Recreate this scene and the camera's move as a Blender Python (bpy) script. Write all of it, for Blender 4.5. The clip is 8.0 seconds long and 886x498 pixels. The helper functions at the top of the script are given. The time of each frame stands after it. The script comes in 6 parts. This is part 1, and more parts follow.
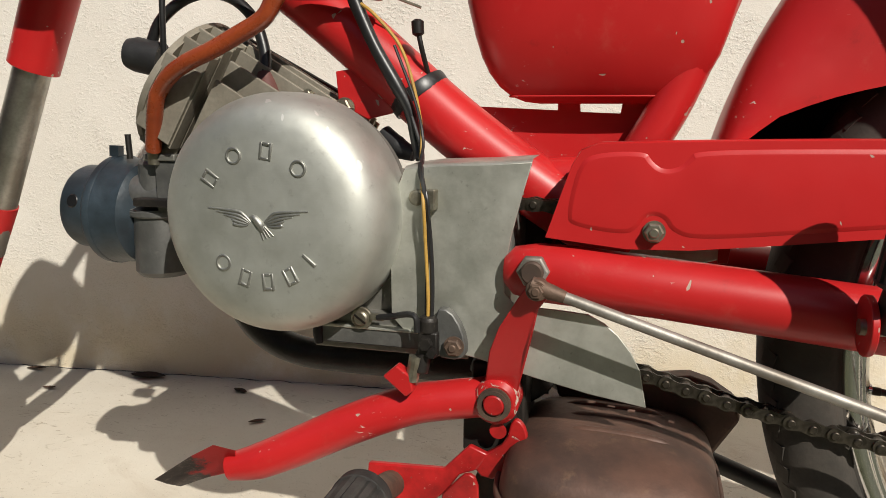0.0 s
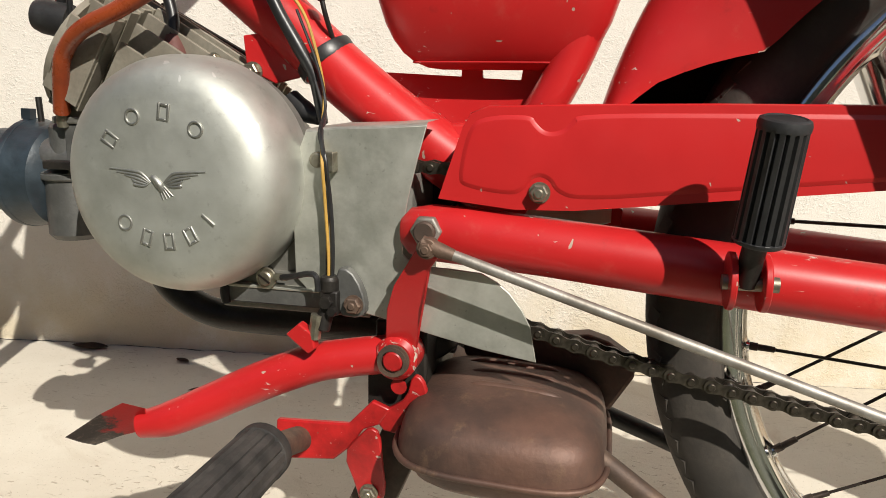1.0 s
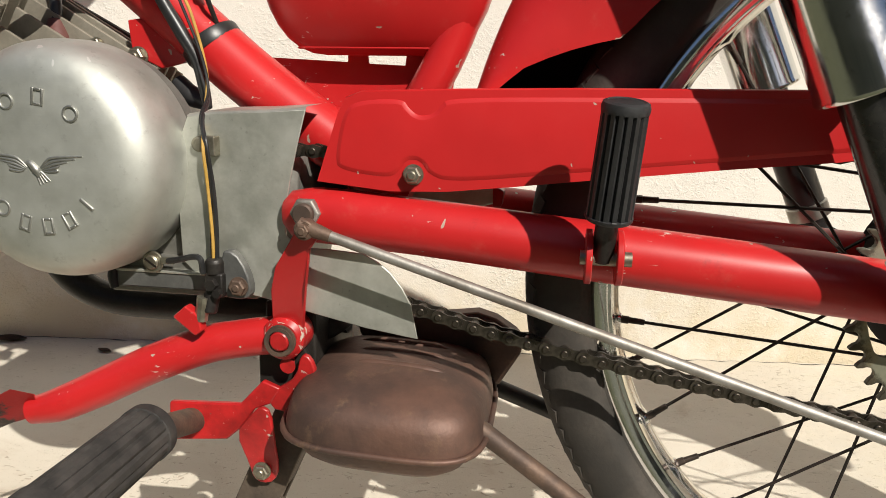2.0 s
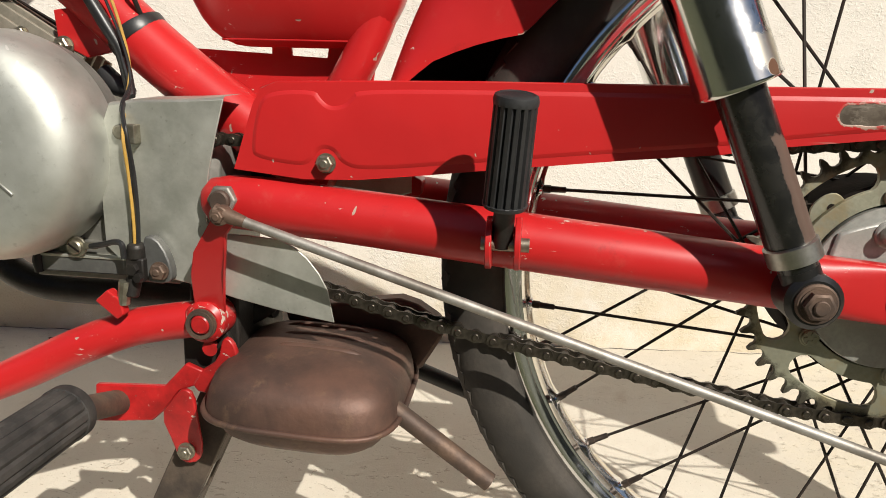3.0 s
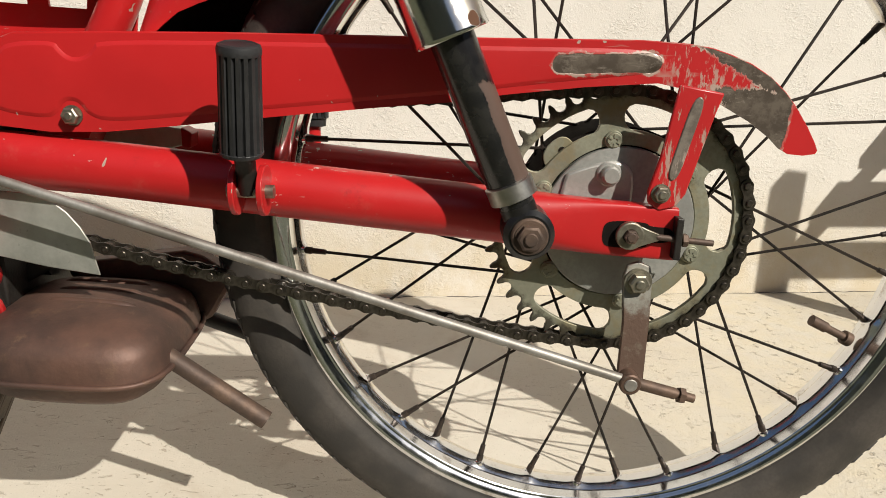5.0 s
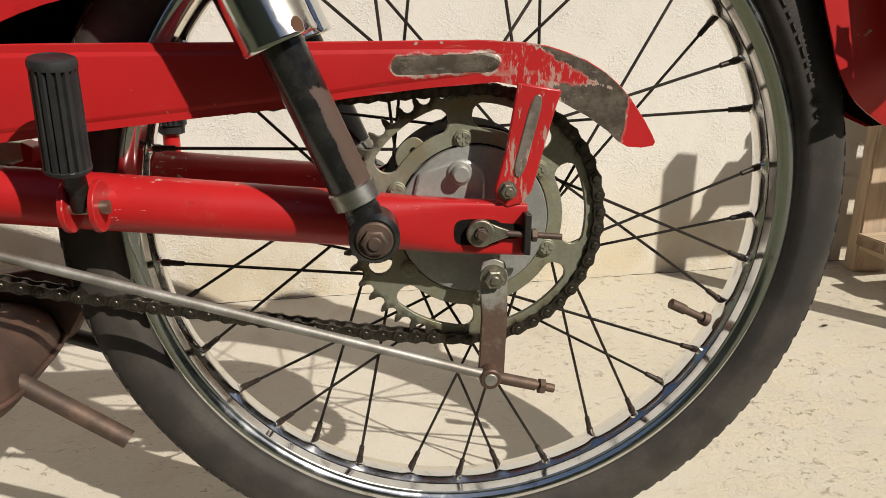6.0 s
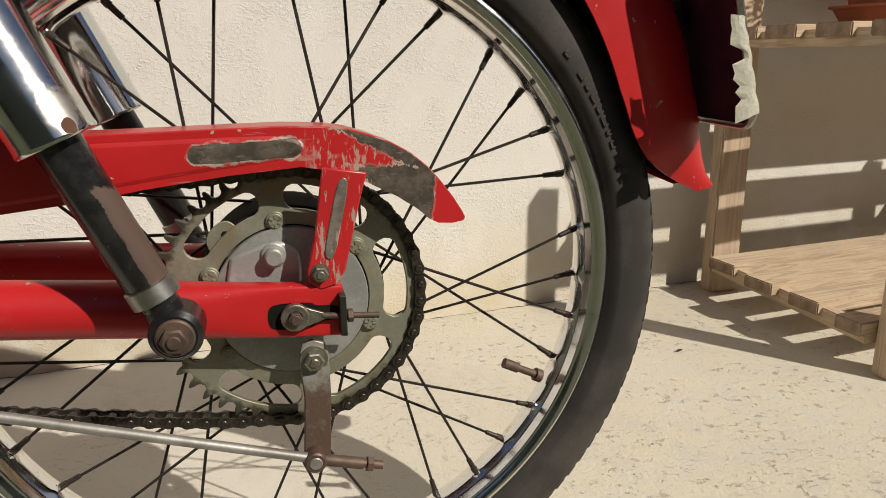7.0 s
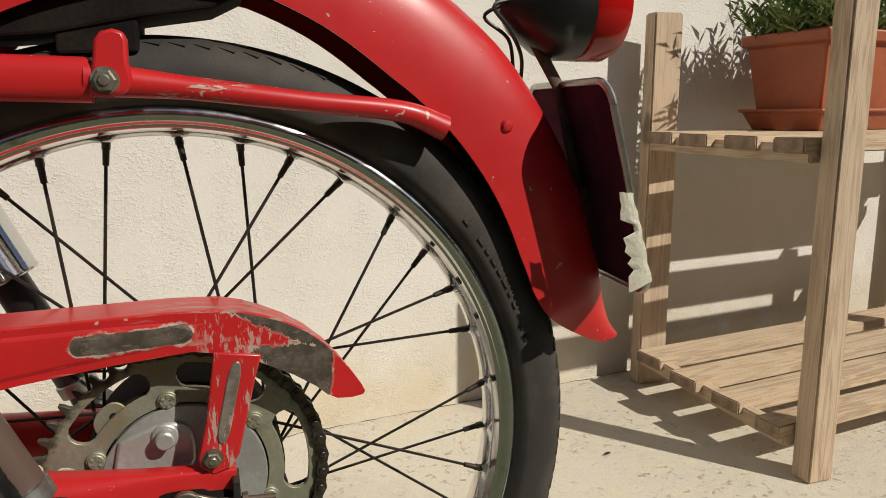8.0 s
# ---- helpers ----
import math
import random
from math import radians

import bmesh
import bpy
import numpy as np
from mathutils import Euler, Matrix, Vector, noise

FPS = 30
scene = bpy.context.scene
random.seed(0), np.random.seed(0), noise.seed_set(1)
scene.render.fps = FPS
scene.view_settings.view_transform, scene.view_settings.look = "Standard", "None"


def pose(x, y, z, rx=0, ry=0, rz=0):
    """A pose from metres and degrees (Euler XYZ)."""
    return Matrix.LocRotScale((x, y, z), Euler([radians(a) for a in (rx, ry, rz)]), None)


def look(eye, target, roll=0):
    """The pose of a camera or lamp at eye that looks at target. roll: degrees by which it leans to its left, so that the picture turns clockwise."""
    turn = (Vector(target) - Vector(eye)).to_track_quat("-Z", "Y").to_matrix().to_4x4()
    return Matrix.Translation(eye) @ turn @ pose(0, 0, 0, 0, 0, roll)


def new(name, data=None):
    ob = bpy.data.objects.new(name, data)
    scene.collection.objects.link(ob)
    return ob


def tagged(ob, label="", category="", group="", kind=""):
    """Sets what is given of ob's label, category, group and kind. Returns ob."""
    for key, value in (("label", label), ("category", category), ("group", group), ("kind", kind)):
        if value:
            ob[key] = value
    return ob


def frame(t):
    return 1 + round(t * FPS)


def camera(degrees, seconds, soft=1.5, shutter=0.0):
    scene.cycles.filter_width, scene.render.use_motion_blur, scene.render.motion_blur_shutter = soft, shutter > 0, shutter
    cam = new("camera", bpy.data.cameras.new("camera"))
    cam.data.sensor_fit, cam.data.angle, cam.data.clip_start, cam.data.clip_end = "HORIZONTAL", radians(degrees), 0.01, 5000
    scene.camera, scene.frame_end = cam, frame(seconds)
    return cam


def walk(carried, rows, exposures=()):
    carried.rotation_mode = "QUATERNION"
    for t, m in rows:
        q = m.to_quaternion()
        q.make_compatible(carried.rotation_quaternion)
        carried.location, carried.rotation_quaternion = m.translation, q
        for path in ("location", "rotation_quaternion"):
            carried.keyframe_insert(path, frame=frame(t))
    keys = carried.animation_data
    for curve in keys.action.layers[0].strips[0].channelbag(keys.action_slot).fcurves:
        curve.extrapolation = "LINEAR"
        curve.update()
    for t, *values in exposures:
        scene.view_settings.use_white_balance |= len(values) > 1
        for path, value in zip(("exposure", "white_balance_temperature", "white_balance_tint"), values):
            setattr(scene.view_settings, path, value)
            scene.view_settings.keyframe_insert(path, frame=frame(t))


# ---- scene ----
cam = camera(63.19, 8.0, 0.9)
# seconds, eye in metres, turn in degrees
PATH = [
    (0, -0.3568, -0.4679, 0.4028, 79.976, -0.424, 15.265),
    (0.5, -0.3318, -0.4695, 0.3975, 79.049, -0.715, 14.309),
    (1, -0.3093, -0.4716, 0.3954, 78.258, -0.986, 13.061),
    (1.5, -0.2893, -0.4745, 0.3954, 77.569, -0.979, 11.418),
    (2, -0.2615, -0.4769, 0.3946, 77.366, -1.021, 9.338),
    (3.5, -0.1973, -0.4964, 0.3942, 76.18, -2.005, 6.544),
    (4, -0.1732, -0.5026, 0.3919, 74.713, -2.185, 4.252),
    (5.5, -0.0973, -0.5084, 0.3948, 73.871, -1.047, -2.871),
    (6, -0.0691, -0.5084, 0.4018, 73.403, -0.275, -5.93),
    (6.5, -0.0387, -0.5101, 0.4129, 73.853, 0.221, -9.794),
    (7, -0.0091, -0.507, 0.4399, 74.847, 0.595, -13.949),
    (7.5, 0.0123, -0.5028, 0.4731, 76.708, 0.696, -17.371),
    (8, 0.0271, -0.4975, 0.5151, 79.155, 0.346, -18.159),
]
EXPOSURE = [(0.0, -0.02), (0.6, 0.2), (1.0, 0.22), (2.0, 0.23), (4.0, 0.19), (5.5, -0.03), (6.5, -0.14), (8.0, -0.23)]
walk(cam, [(row[0], pose(*row[1:])) for row in PATH], EXPOSURE)

# ---- light ----
SUN = Vector((-0.50, 0.585, -0.64)).normalized()
world = bpy.data.worlds.new("world")
scene.world = world
world.use_nodes = True
wn = world.node_tree
sky = wn.nodes.new("ShaderNodeTexSky")
sky.sky_type, sky.sun_disc = "NISHITA", False
sky.sun_elevation = math.asin(-SUN.z)
sky.sun_rotation = math.atan2(-SUN.x, -SUN.y)
wn.links.new(sky.outputs[0], wn.nodes["Background"].inputs[0])
wn.nodes["Background"].inputs[1].default_value = 0.052
sun = new("sun", bpy.data.lights.new("sun", "SUN"))
sun.data.energy, sun.data.angle, sun.data.color = 5.0, radians(0.55), (1.0, 0.945, 0.85)
sun.matrix_world = look((3, -3.5, 4), Vector((3, -3.5, 4)) + SUN)


# ---- materials ----
class Mat:
    """A small builder of node materials in object space."""

    def __init__(self, name, rough=0.5, metal=0.0, coat=0.0, spec=0.5):
        self.m = bpy.data.materials.new(name)
        self.m.use_nodes = True
        self.t = self.m.node_tree
        self.b = self.t.nodes["Principled BSDF"]
        self.b.inputs["Metallic"].default_value = metal
        self.b.inputs["Roughness"].default_value = rough
        self.b.inputs["Coat Weight"].default_value = coat
        self.b.inputs["Coat Roughness"].default_value = 0.12
        self.b.inputs["Specular IOR Level"].default_value = spec
        self.co = self.node("ShaderNodeTexCoord").outputs["Object"]
        self.height = None

    def node(self, kind, **values):
        n = self.t.nodes.new(kind)
        for key, value in values.items():
            if key in n.inputs:
                n.inputs[key].default_value = value
            else:
                setattr(n, key, value)
        return n

    def plug(self, a, socket):
        if hasattr(a, "is_linked") or hasattr(a, "links"):
            self.t.links.new(a, socket)
        else:
            socket.default_value = a

    def noise(self, scale, detail=4.0, rough=0.55, stretch=None, warp=0.0, turn=0.0):
        n = self.node("ShaderNodeTexNoise", Scale=scale, Detail=detail, Roughness=rough, Distortion=warp)
        src = self.co
        if stretch:
            mp = self.node("ShaderNodeMapping")
            mp.inputs["Scale"].default_value = stretch
            mp.inputs["Rotation"].default_value = (0.0, radians(turn), 0.0)
            self.t.links.new(self.co, mp.inputs[0])
            src = mp.outputs[0]
        self.t.links.new(src, n.inputs["Vector"])
        return n.outputs["Fac"]

    def cells(self, scale, feature="F1", out="Distance", rand=1.0):
        n = self.node("ShaderNodeTexVoronoi", Scale=scale, feature=feature, Randomness=rand)
        self.t.links.new(self.co, n.inputs["Vector"])
        return n.outputs[out]

    def ramp(self, fac, lo, hi, a=0.0, b=1.0):
        n = self.node("ShaderNodeMapRange", interpolation_type="SMOOTHSTEP")
        self.plug(fac, n.inputs["Value"])
        for key, value in (("From Min", lo), ("From Max", hi), ("To Min", a), ("To Max", b)):
            n.inputs[key].default_value = value
        return n.outputs[0]

    def math(self, op, a, b=0.0):
        n = self.node("ShaderNodeMath", operation=op)
        self.plug(a, n.inputs[0])
        self.plug(b, n.inputs[1])
        return n.outputs[0]

    def axis(self, which):
        n = self.node("ShaderNodeSeparateXYZ")
        self.t.links.new(self.co, n.inputs[0])
        return n.outputs[which]

    def rand(self):
        return self.node("ShaderNodeObjectInfo").outputs["Random"]

    def mix(self, fac, a, b):
        n = self.node("ShaderNodeMix", data_type="RGBA")
        self.plug(fac, n.inputs[0])
        for value, socket in ((a, n.inputs[6]), (b, n.inputs[7])):
            self.plug((*value, 1.0) if isinstance(value, tuple) else value, socket)
        return n.outputs[2]

    def colour(self, c):
        self.plug((*c, 1.0) if isinstance(c, tuple) else c, self.b.inputs["Base Color"])
        return self

    def rough(self, a):
        self.plug(a, self.b.inputs["Roughness"])
        return self

    def metal(self, a):
        self.plug(a, self.b.inputs["Metallic"])
        return self

    def bump(self, h, depth, strength=1.0):
        n = self.node("ShaderNodeBump", Strength=strength, Distance=depth)
        self.t.links.new(h, n.inputs["Height"])
        if self.height:
            self.t.links.new(self.height, n.inputs["Normal"])
        self.height = n.outputs[0]
        self.t.links.new(self.height, self.b.inputs["Normal"])
        return self


def plain(name, a, b, rough, metal=0.0, big=18.0, fine=260.0, depth=0.0002, coat=0.0, spread=0.12, spec=0.5):
    """Two tones in broad blotches, a fine grain on top, uneven gloss and a little relief."""
    m = Mat(name, rough, metal, coat, spec)
    blot = m.ramp(m.noise(big, 5), 0.35, 0.65)
    base = m.mix(blot, a, b)
    grain = m.noise(fine, 3)
    m.colour(m.mix(m.ramp(grain, 0.35, 0.7, 0.0, 0.35), base, tuple(0.6 * x for x in a)))
    m.rough(m.math("ADD", rough - spread / 2, m.math("MULTIPLY", m.noise(big * 3, 4), spread)))
    m.bump(grain, depth, 0.6)
    return m


RED = (0.50, 0.017, 0.018)
RED2 = (0.43, 0.014, 0.015)


def red_paint(name="red_paint"):
    m = Mat(name, 0.34, 0.0, 0.12, 0.4)
    tone = m.mix(m.ramp(m.noise(14, 5), 0.3, 0.7), RED, RED2)
    dust = m.mix(m.ramp(m.noise(70, 6, 0.7), 0.55, 0.8, 0.0, 0.16), tone, (0.45, 0.16, 0.12))
    chip = m.ramp(m.noise(105, 2, 0.4, warp=0.6), 0.735, 0.75)
    nick = m.math("MULTIPLY", m.ramp(m.noise(300, 3, 0.5, (0.5, 1.0, 1.3), 1.2), 0.66, 0.685), m.ramp(m.noise(24, 3, 0.6), 0.59, 0.65))
    grime = m.ramp(m.noise(34, 6, 0.75), 0.60, 0.82, 0.0, 0.5)
    m.colour(m.mix(nick, m.mix(chip, m.mix(grime, dust, (0.10, 0.012, 0.010)), (0.42, 0.30, 0.24)), (0.56, 0.47, 0.41)))
    m.rough(m.math("ADD", 0.30, m.math("MULTIPLY", m.noise(45, 5), 0.16)))
    m.bump(m.noise(900, 2), 0.00004, 0.5)
    m.bump(chip, -0.0002, 0.5)
    return m


M_RED = red_paint()
M_ALU = Mat("cast_aluminium", 0.46, 0.82)
_b = M_ALU.mix(M_ALU.ramp(M_ALU.noise(16, 6, 0.6), 0.3, 0.72), (0.60, 0.61, 0.565), (0.43, 0.435, 0.39))
_s = M_ALU.noise(900, 2, 0.5, (0.06, 1.0, 1.0))
_d = M_ALU.ramp(M_ALU.noise(120, 7, 0.75), 0.56, 0.74, 0.0, 0.6)
_k = M_ALU.ramp(M_ALU.noise(70, 2, 0.4, (1.0, 1.0, 0.12), 0.8), 0.70, 0.715, 0.0, 0.7)
M_ALU.colour(M_ALU.mix(_k, M_ALU.mix(_d, _b, (0.34, 0.33, 0.30)), (0.78, 0.77, 0.73)))
M_ALU.rough(M_ALU.math("ADD", 0.42, M_ALU.math("MULTIPLY", M_ALU.noise(45, 6, 0.7), 0.32)))
M_ALU.bump(_s, 0.00005, 0.5)
M_ALU.bump(M_ALU.noise(28, 4), 0.0006, 0.4)
M_ALU.bump(M_ALU.noise(120, 4), 0.00014, 0.5)
M_LETTER = plain("dull_raised_metal", (0.40, 0.40, 0.37), (0.30, 0.30, 0.275), 0.45, 0.82, 60, 400, 0.0002)
M_SHEET = Mat("dull_sheet_aluminium", 0.5, 0.75)
_b = M_SHEET.mix(M_SHEET.ramp(M_SHEET.noise(20, 6, 0.65), 0.3, 0.7), (0.62, 0.62, 0.56), (0.39, 0.395, 0.345))
_sc = M_SHEET.ramp(M_SHEET.noise(45, 3, 0.5, (1.0, 1.0, 9.0), 1.2), 0.70, 0.74, 0.0, 0.25)
_sp = M_SHEET.ramp(M_SHEET.noise(190, 4, 0.6), 0.64, 0.72, 0.0, 0.4)
M_SHEET.colour(M_SHEET.mix(_sp, M_SHEET.mix(_sc, _b, (0.62, 0.62, 0.58)), (0.24, 0.235, 0.20)))
M_SHEET.rough(M_SHEET.math("ADD", 0.34, M_SHEET.math("MULTIPLY", M_SHEET.noise(60, 6, 0.7), 0.34)))
M_SHEET.bump(M_SHEET.noise(22, 4), 0.0022, 0.5)
M_CAST = plain("engine_casting", (0.33, 0.32, 0.29), (0.24, 0.235, 0.21), 0.55, 0.7, 22, 300, 0.0004)
M_FIN = plain("cylinder_casting", (0.34, 0.31, 0.25), (0.24, 0.215, 0.17), 0.62, 0.45, 25, 350, 0.0004)
M_CHROME = Mat("chrome", 0.07, 1.0)
M_CHROME.colour(M_CHROME.mix(M_CHROME.ramp(M_CHROME.noise(60, 6, 0.7), 0.56, 0.72, 0.0, 0.6), (0.76, 0.76, 0.76), (0.24, 0.185, 0.13)))
M_CHROME.rough(M_CHROME.ramp(M_CHROME.noise(40, 6, 0.7), 0.42, 0.78, 0.11, 0.28))
M_COVER = Mat("worn_chrome_cover", 0.08, 1.0)
def _gap(x, y, z, size):
    """Distance from a spot on the cover, ragged, as a fraction of its size."""
    off = [M_COVER.math("SUBTRACT", M_COVER.axis(i), v) for i, v in enumerate((x, y, z))]
    sq = [M_COVER.math("MULTIPLY", v, v) for v in off]
    d = M_COVER.math("SQRT", M_COVER.math("ADD", sq[0], M_COVER.math("ADD", sq[1], sq[2])))
    return M_COVER.math("DIVIDE", M_COVER.math("ADD", d, M_COVER.math("MULTIPLY", M_COVER.math("SUBTRACT", M_COVER.noise(130, 4, 0.6), 0.5), size * 0.9)), size)


_rust = M_COVER.ramp(_gap(-0.1035, -0.1040, 0.4070, 0.0050), 0.85, 1.0, 1.0, 0.0)
# dull etched patch; its tan colour is the wall's beige reflection, painted in
_etch_beige = M_COVER.ramp(_gap(-0.1050, -0.1050, 0.4160, 0.0150), 0.6, 1.0, 0.75, 0.0)
_pit = M_COVER.ramp(M_COVER.noise(150, 6, 0.7), 0.60, 0.70, 0.0, 0.6)
_c = M_COVER.mix(_pit, (0.70, 0.70, 0.69), (0.30, 0.26, 0.20))
_c = M_COVER.mix(_etch_beige, _c, (0.60, 0.52, 0.40))
M_COVER.colour(M_COVER.mix(_rust, _c, (0.10, 0.042, 0.020)))
M_COVER.metal(M_COVER.math("SUBTRACT", 1.0, M_COVER.math("MULTIPLY", _rust, 0.9)))
M_COVER.rough(M_COVER.math("ADD", M_COVER.ramp(M_COVER.noise(40, 6, 0.7), 0.40, 0.80, 0.10, 0.24), M_COVER.math("ADD", M_COVER.math("MULTIPLY", _etch_beige, 0.30), M_COVER.math("MULTIPLY", _rust, 0.5))))
M_COVER.bump(M_COVER.noise(30, 2), 0.0004, 0.3)
M_STEEL = plain("bright_steel", (0.50, 0.49, 0.46), (0.36, 0.34, 0.30), 0.38, 1.0, 40, 400, 0.0001)
M_ROD = plain("dull_steel_rod", (0.39, 0.37, 0.335), (0.20, 0.175, 0.145), 0.54, 0.65, 30, 500, 0.0002)
M_CARB = plain("grimy_carburettor_casting", (0.20, 0.20, 0.19), (0.12, 0.12, 0.115), 0.5, 0.6, 30, 300, 0.0004)
M_BOLT = plain("zinc_bolt", (0.36, 0.34, 0.27), (0.24, 0.21, 0.16), 0.45, 0.9, 120, 600, 0.0002)
M_RUSTY = plain("rusty_steel", (0.16, 0.105, 0.075), (0.085, 0.06, 0.048), 0.62, 0.5, 60, 500, 0.0003)
M_STAND = plain("worn_brown_steel", (0.115, 0.088, 0.066), (0.050, 0.040, 0.034), 0.60, 0.4, 45, 400, 0.0004)
M_CHAIN = plain("oily_chain", (0.13, 0.112, 0.09), (0.06, 0.052, 0.042), 0.38, 0.85, 150, 700, 0.0001)
M_ZINC = plain("zinc_sprocket", (0.36, 0.36, 0.27), (0.27, 0.27, 0.20), 0.52, 0.6, 26, 330, 0.0003)
_g = M_ZINC.b.inputs["Base Color"].links[0].from_socket
M_ZINC.colour(M_ZINC.mix(M_ZINC.ramp(M_ZINC.noise(38, 6, 0.7), 0.58, 0.74, 0.0, 0.7), M_ZINC.mix(M_ZINC.ramp(M_ZINC.noise(50, 5, 0.7), 0.45, 0.65, 0.0, 0.7), _g, (0.30, 0.25, 0.14)), (0.045, 0.038, 0.028)))
_w = M_ZINC.b.inputs["Base Color"].links[0].from_socket
_dx, _dz = M_ZINC.math("SUBTRACT", M_ZINC.axis(0), 0.002), M_ZINC.math("SUBTRACT", M_ZINC.axis(2), 0.2795)
_r = M_ZINC.math("SQRT", M_ZINC.math("ADD", M_ZINC.math("MULTIPLY", _dx, _dx), M_ZINC.math("MULTIPLY", _dz, _dz)))
_r = M_ZINC.math("ADD", _r, M_ZINC.math("MULTIPLY", M_ZINC.math("SUBTRACT", M_ZINC.noise(75, 6, 0.75), 0.5), 0.024))
M_ZINC.colour(M_ZINC.mix(M_ZINC.ramp(_r, 0.0815, 0.0875, 0.0, 0.85), _w, (0.040, 0.033, 0.024)))
M_HUB = plain("hub_casting", (0.42, 0.42, 0.39), (0.31, 0.31, 0.285), 0.45, 0.5, 26, 350, 0.0003)
M_BOSS = plain("rubbed_casting", (0.55, 0.545, 0.51), (0.42, 0.415, 0.38), 0.42, 0.5, 30, 300, 0.0003)
M_SPOKE = plain("browned_spoke", (0.040, 0.030, 0.024), (0.020, 0.016, 0.013), 0.5, 0.5, 40, 500, 0.0001)
M_NIPPLE = plain("browned_nipple", (0.085, 0.062, 0.048), (0.035, 0.028, 0.024), 0.45, 0.6, 120, 600, 0.0002)
M_BARM = Mat("browned_zinc", 0.52, 0.6)
_e = M_BARM.math("ADD", M_BARM.axis(2), M_BARM.math("MULTIPLY", M_BARM.math("SUBTRACT", M_BARM.noise(60, 6, 0.7), 0.5), 0.05))
_c = M_BARM.mix(M_BARM.ramp(_e, 0.226, 0.240), (0.135, 0.085, 0.062), (0.30, 0.29, 0.25))
M_BARM.colour(M_BARM.mix(M_BARM.ramp(M_BARM.noise(140, 6, 0.7), 0.52, 0.66, 0.0, 0.6), _c, (0.20, 0.16, 0.12)))
M_BARM.bump(M_BARM.noise(400, 4), 0.0003, 0.6)
M_RUBBER = plain("tyre_rubber", (0.066, 0.057, 0.048), (0.034, 0.031, 0.027), 0.7, 0.0, 22, 420, 0.0003, spec=0.3)
M_PEG = plain("moulded_rubber", (0.036, 0.036, 0.037), (0.018, 0.018, 0.019), 0.5, 0.0, 40, 420, 0.0002, spec=0.35)
M_WORN = plain("worn_grey_rubber", (0.055, 0.050, 0.046), (0.022, 0.021, 0.020), 0.7, 0.0, 45, 320, 0.0006, spec=0.3)
M_BLACK = plain("black_paint", (0.008, 0.008, 0.008), (0.013, 0.012, 0.012), 0.34, 0.0, 40, 500, 0.0001)
# flat black with almost no gloss
M_FLAT_BLACK = plain("flat_black", (0.012, 0.010, 0.009), (0.020, 0.016, 0.013), 0.95, 0.0, 30, 300, 0.0006, spec=0.05)
M_GREASE = plain("greasy_black_steel", (0.015, 0.013, 0.012), (0.030, 0.026, 0.022), 0.48, 0.3, 40, 500, 0.0003)
M_CABLE = plain("black_cable_sheath", (0.013, 0.013, 0.014), (0.02, 0.02, 0.02), 0.38, 0.0, 60, 600, 0.0001)
M_YELLOW = plain("yellow_wire", (0.50, 0.30, 0.06), (0.40, 0.24, 0.06), 0.5, 0.0, 60, 600, 0.0001)
M_HOSE = plain("orange_fuel_hose", (0.30, 0.055, 0.016), (0.20, 0.035, 0.012), 0.28, 0.0, 30, 500, 0.0001, 0.2)
# blue-grey darkened to carry the shadow that lies over the air filter
M_BLUE = plain("shaded_blue_grey_paint", (0.036, 0.052, 0.066), (0.016, 0.023, 0.029), 0.42, 0.1, 30, 300, 0.0003)
M_BROWN = Mat("burnt_brown_muffler", 0.5, 0.35)
_b = M_BROWN.mix(M_BROWN.ramp(M_BROWN.noise(16, 6, 0.65), 0.3, 0.7), (0.150, 0.080, 0.057), (0.066, 0.041, 0.033))
M_BROWN.colour(M_BROWN.mix(M_BROWN.ramp(M_BROWN.noise(60, 6, 0.7), 0.54, 0.75, 0.0, 0.65), _b, (0.19, 0.115, 0.07)))
M_BROWN.bump(M_BROWN.noise(30, 4), 0.0014, 0.4)
M_BROWN.rough(M_BROWN.math("ADD", 0.48, M_BROWN.math("MULTIPLY", M_BROWN.noise(40, 5), 0.2)))
M_BROWN.bump(M_BROWN.noise(240, 4, 0.7), 0.0003, 0.6)
M_LENS = Mat("red_lamp_lens", 0.12, 0.0)
M_LENS.colour((0.36, 0.006, 0.006)).bump(M_LENS.noise(300, 2), 0.0002, 0.3)
M_TAPE = plain("masking_tape", (0.93, 0.91, 0.77), (0.90, 0.87, 0.70), 0.8, 0.0, 60, 500, 0.0003)
M_POT = plain("terracotta_plastic", (0.42, 0.115, 0.05), (0.35, 0.095, 0.042), 0.48, 0.0, 14, 300, 0.0002)
M_DRY = plain("dry_leaf_brown", (0.10, 0.055, 0.035), (0.05, 0.03, 0.022), 0.8, 0.0, 80, 400, 0.0004)
M_SOIL = plain("potting_soil", (0.05, 0.035, 0.025), (0.03, 0.02, 0.015), 0.95, 0.0, 60, 300, 0.003)


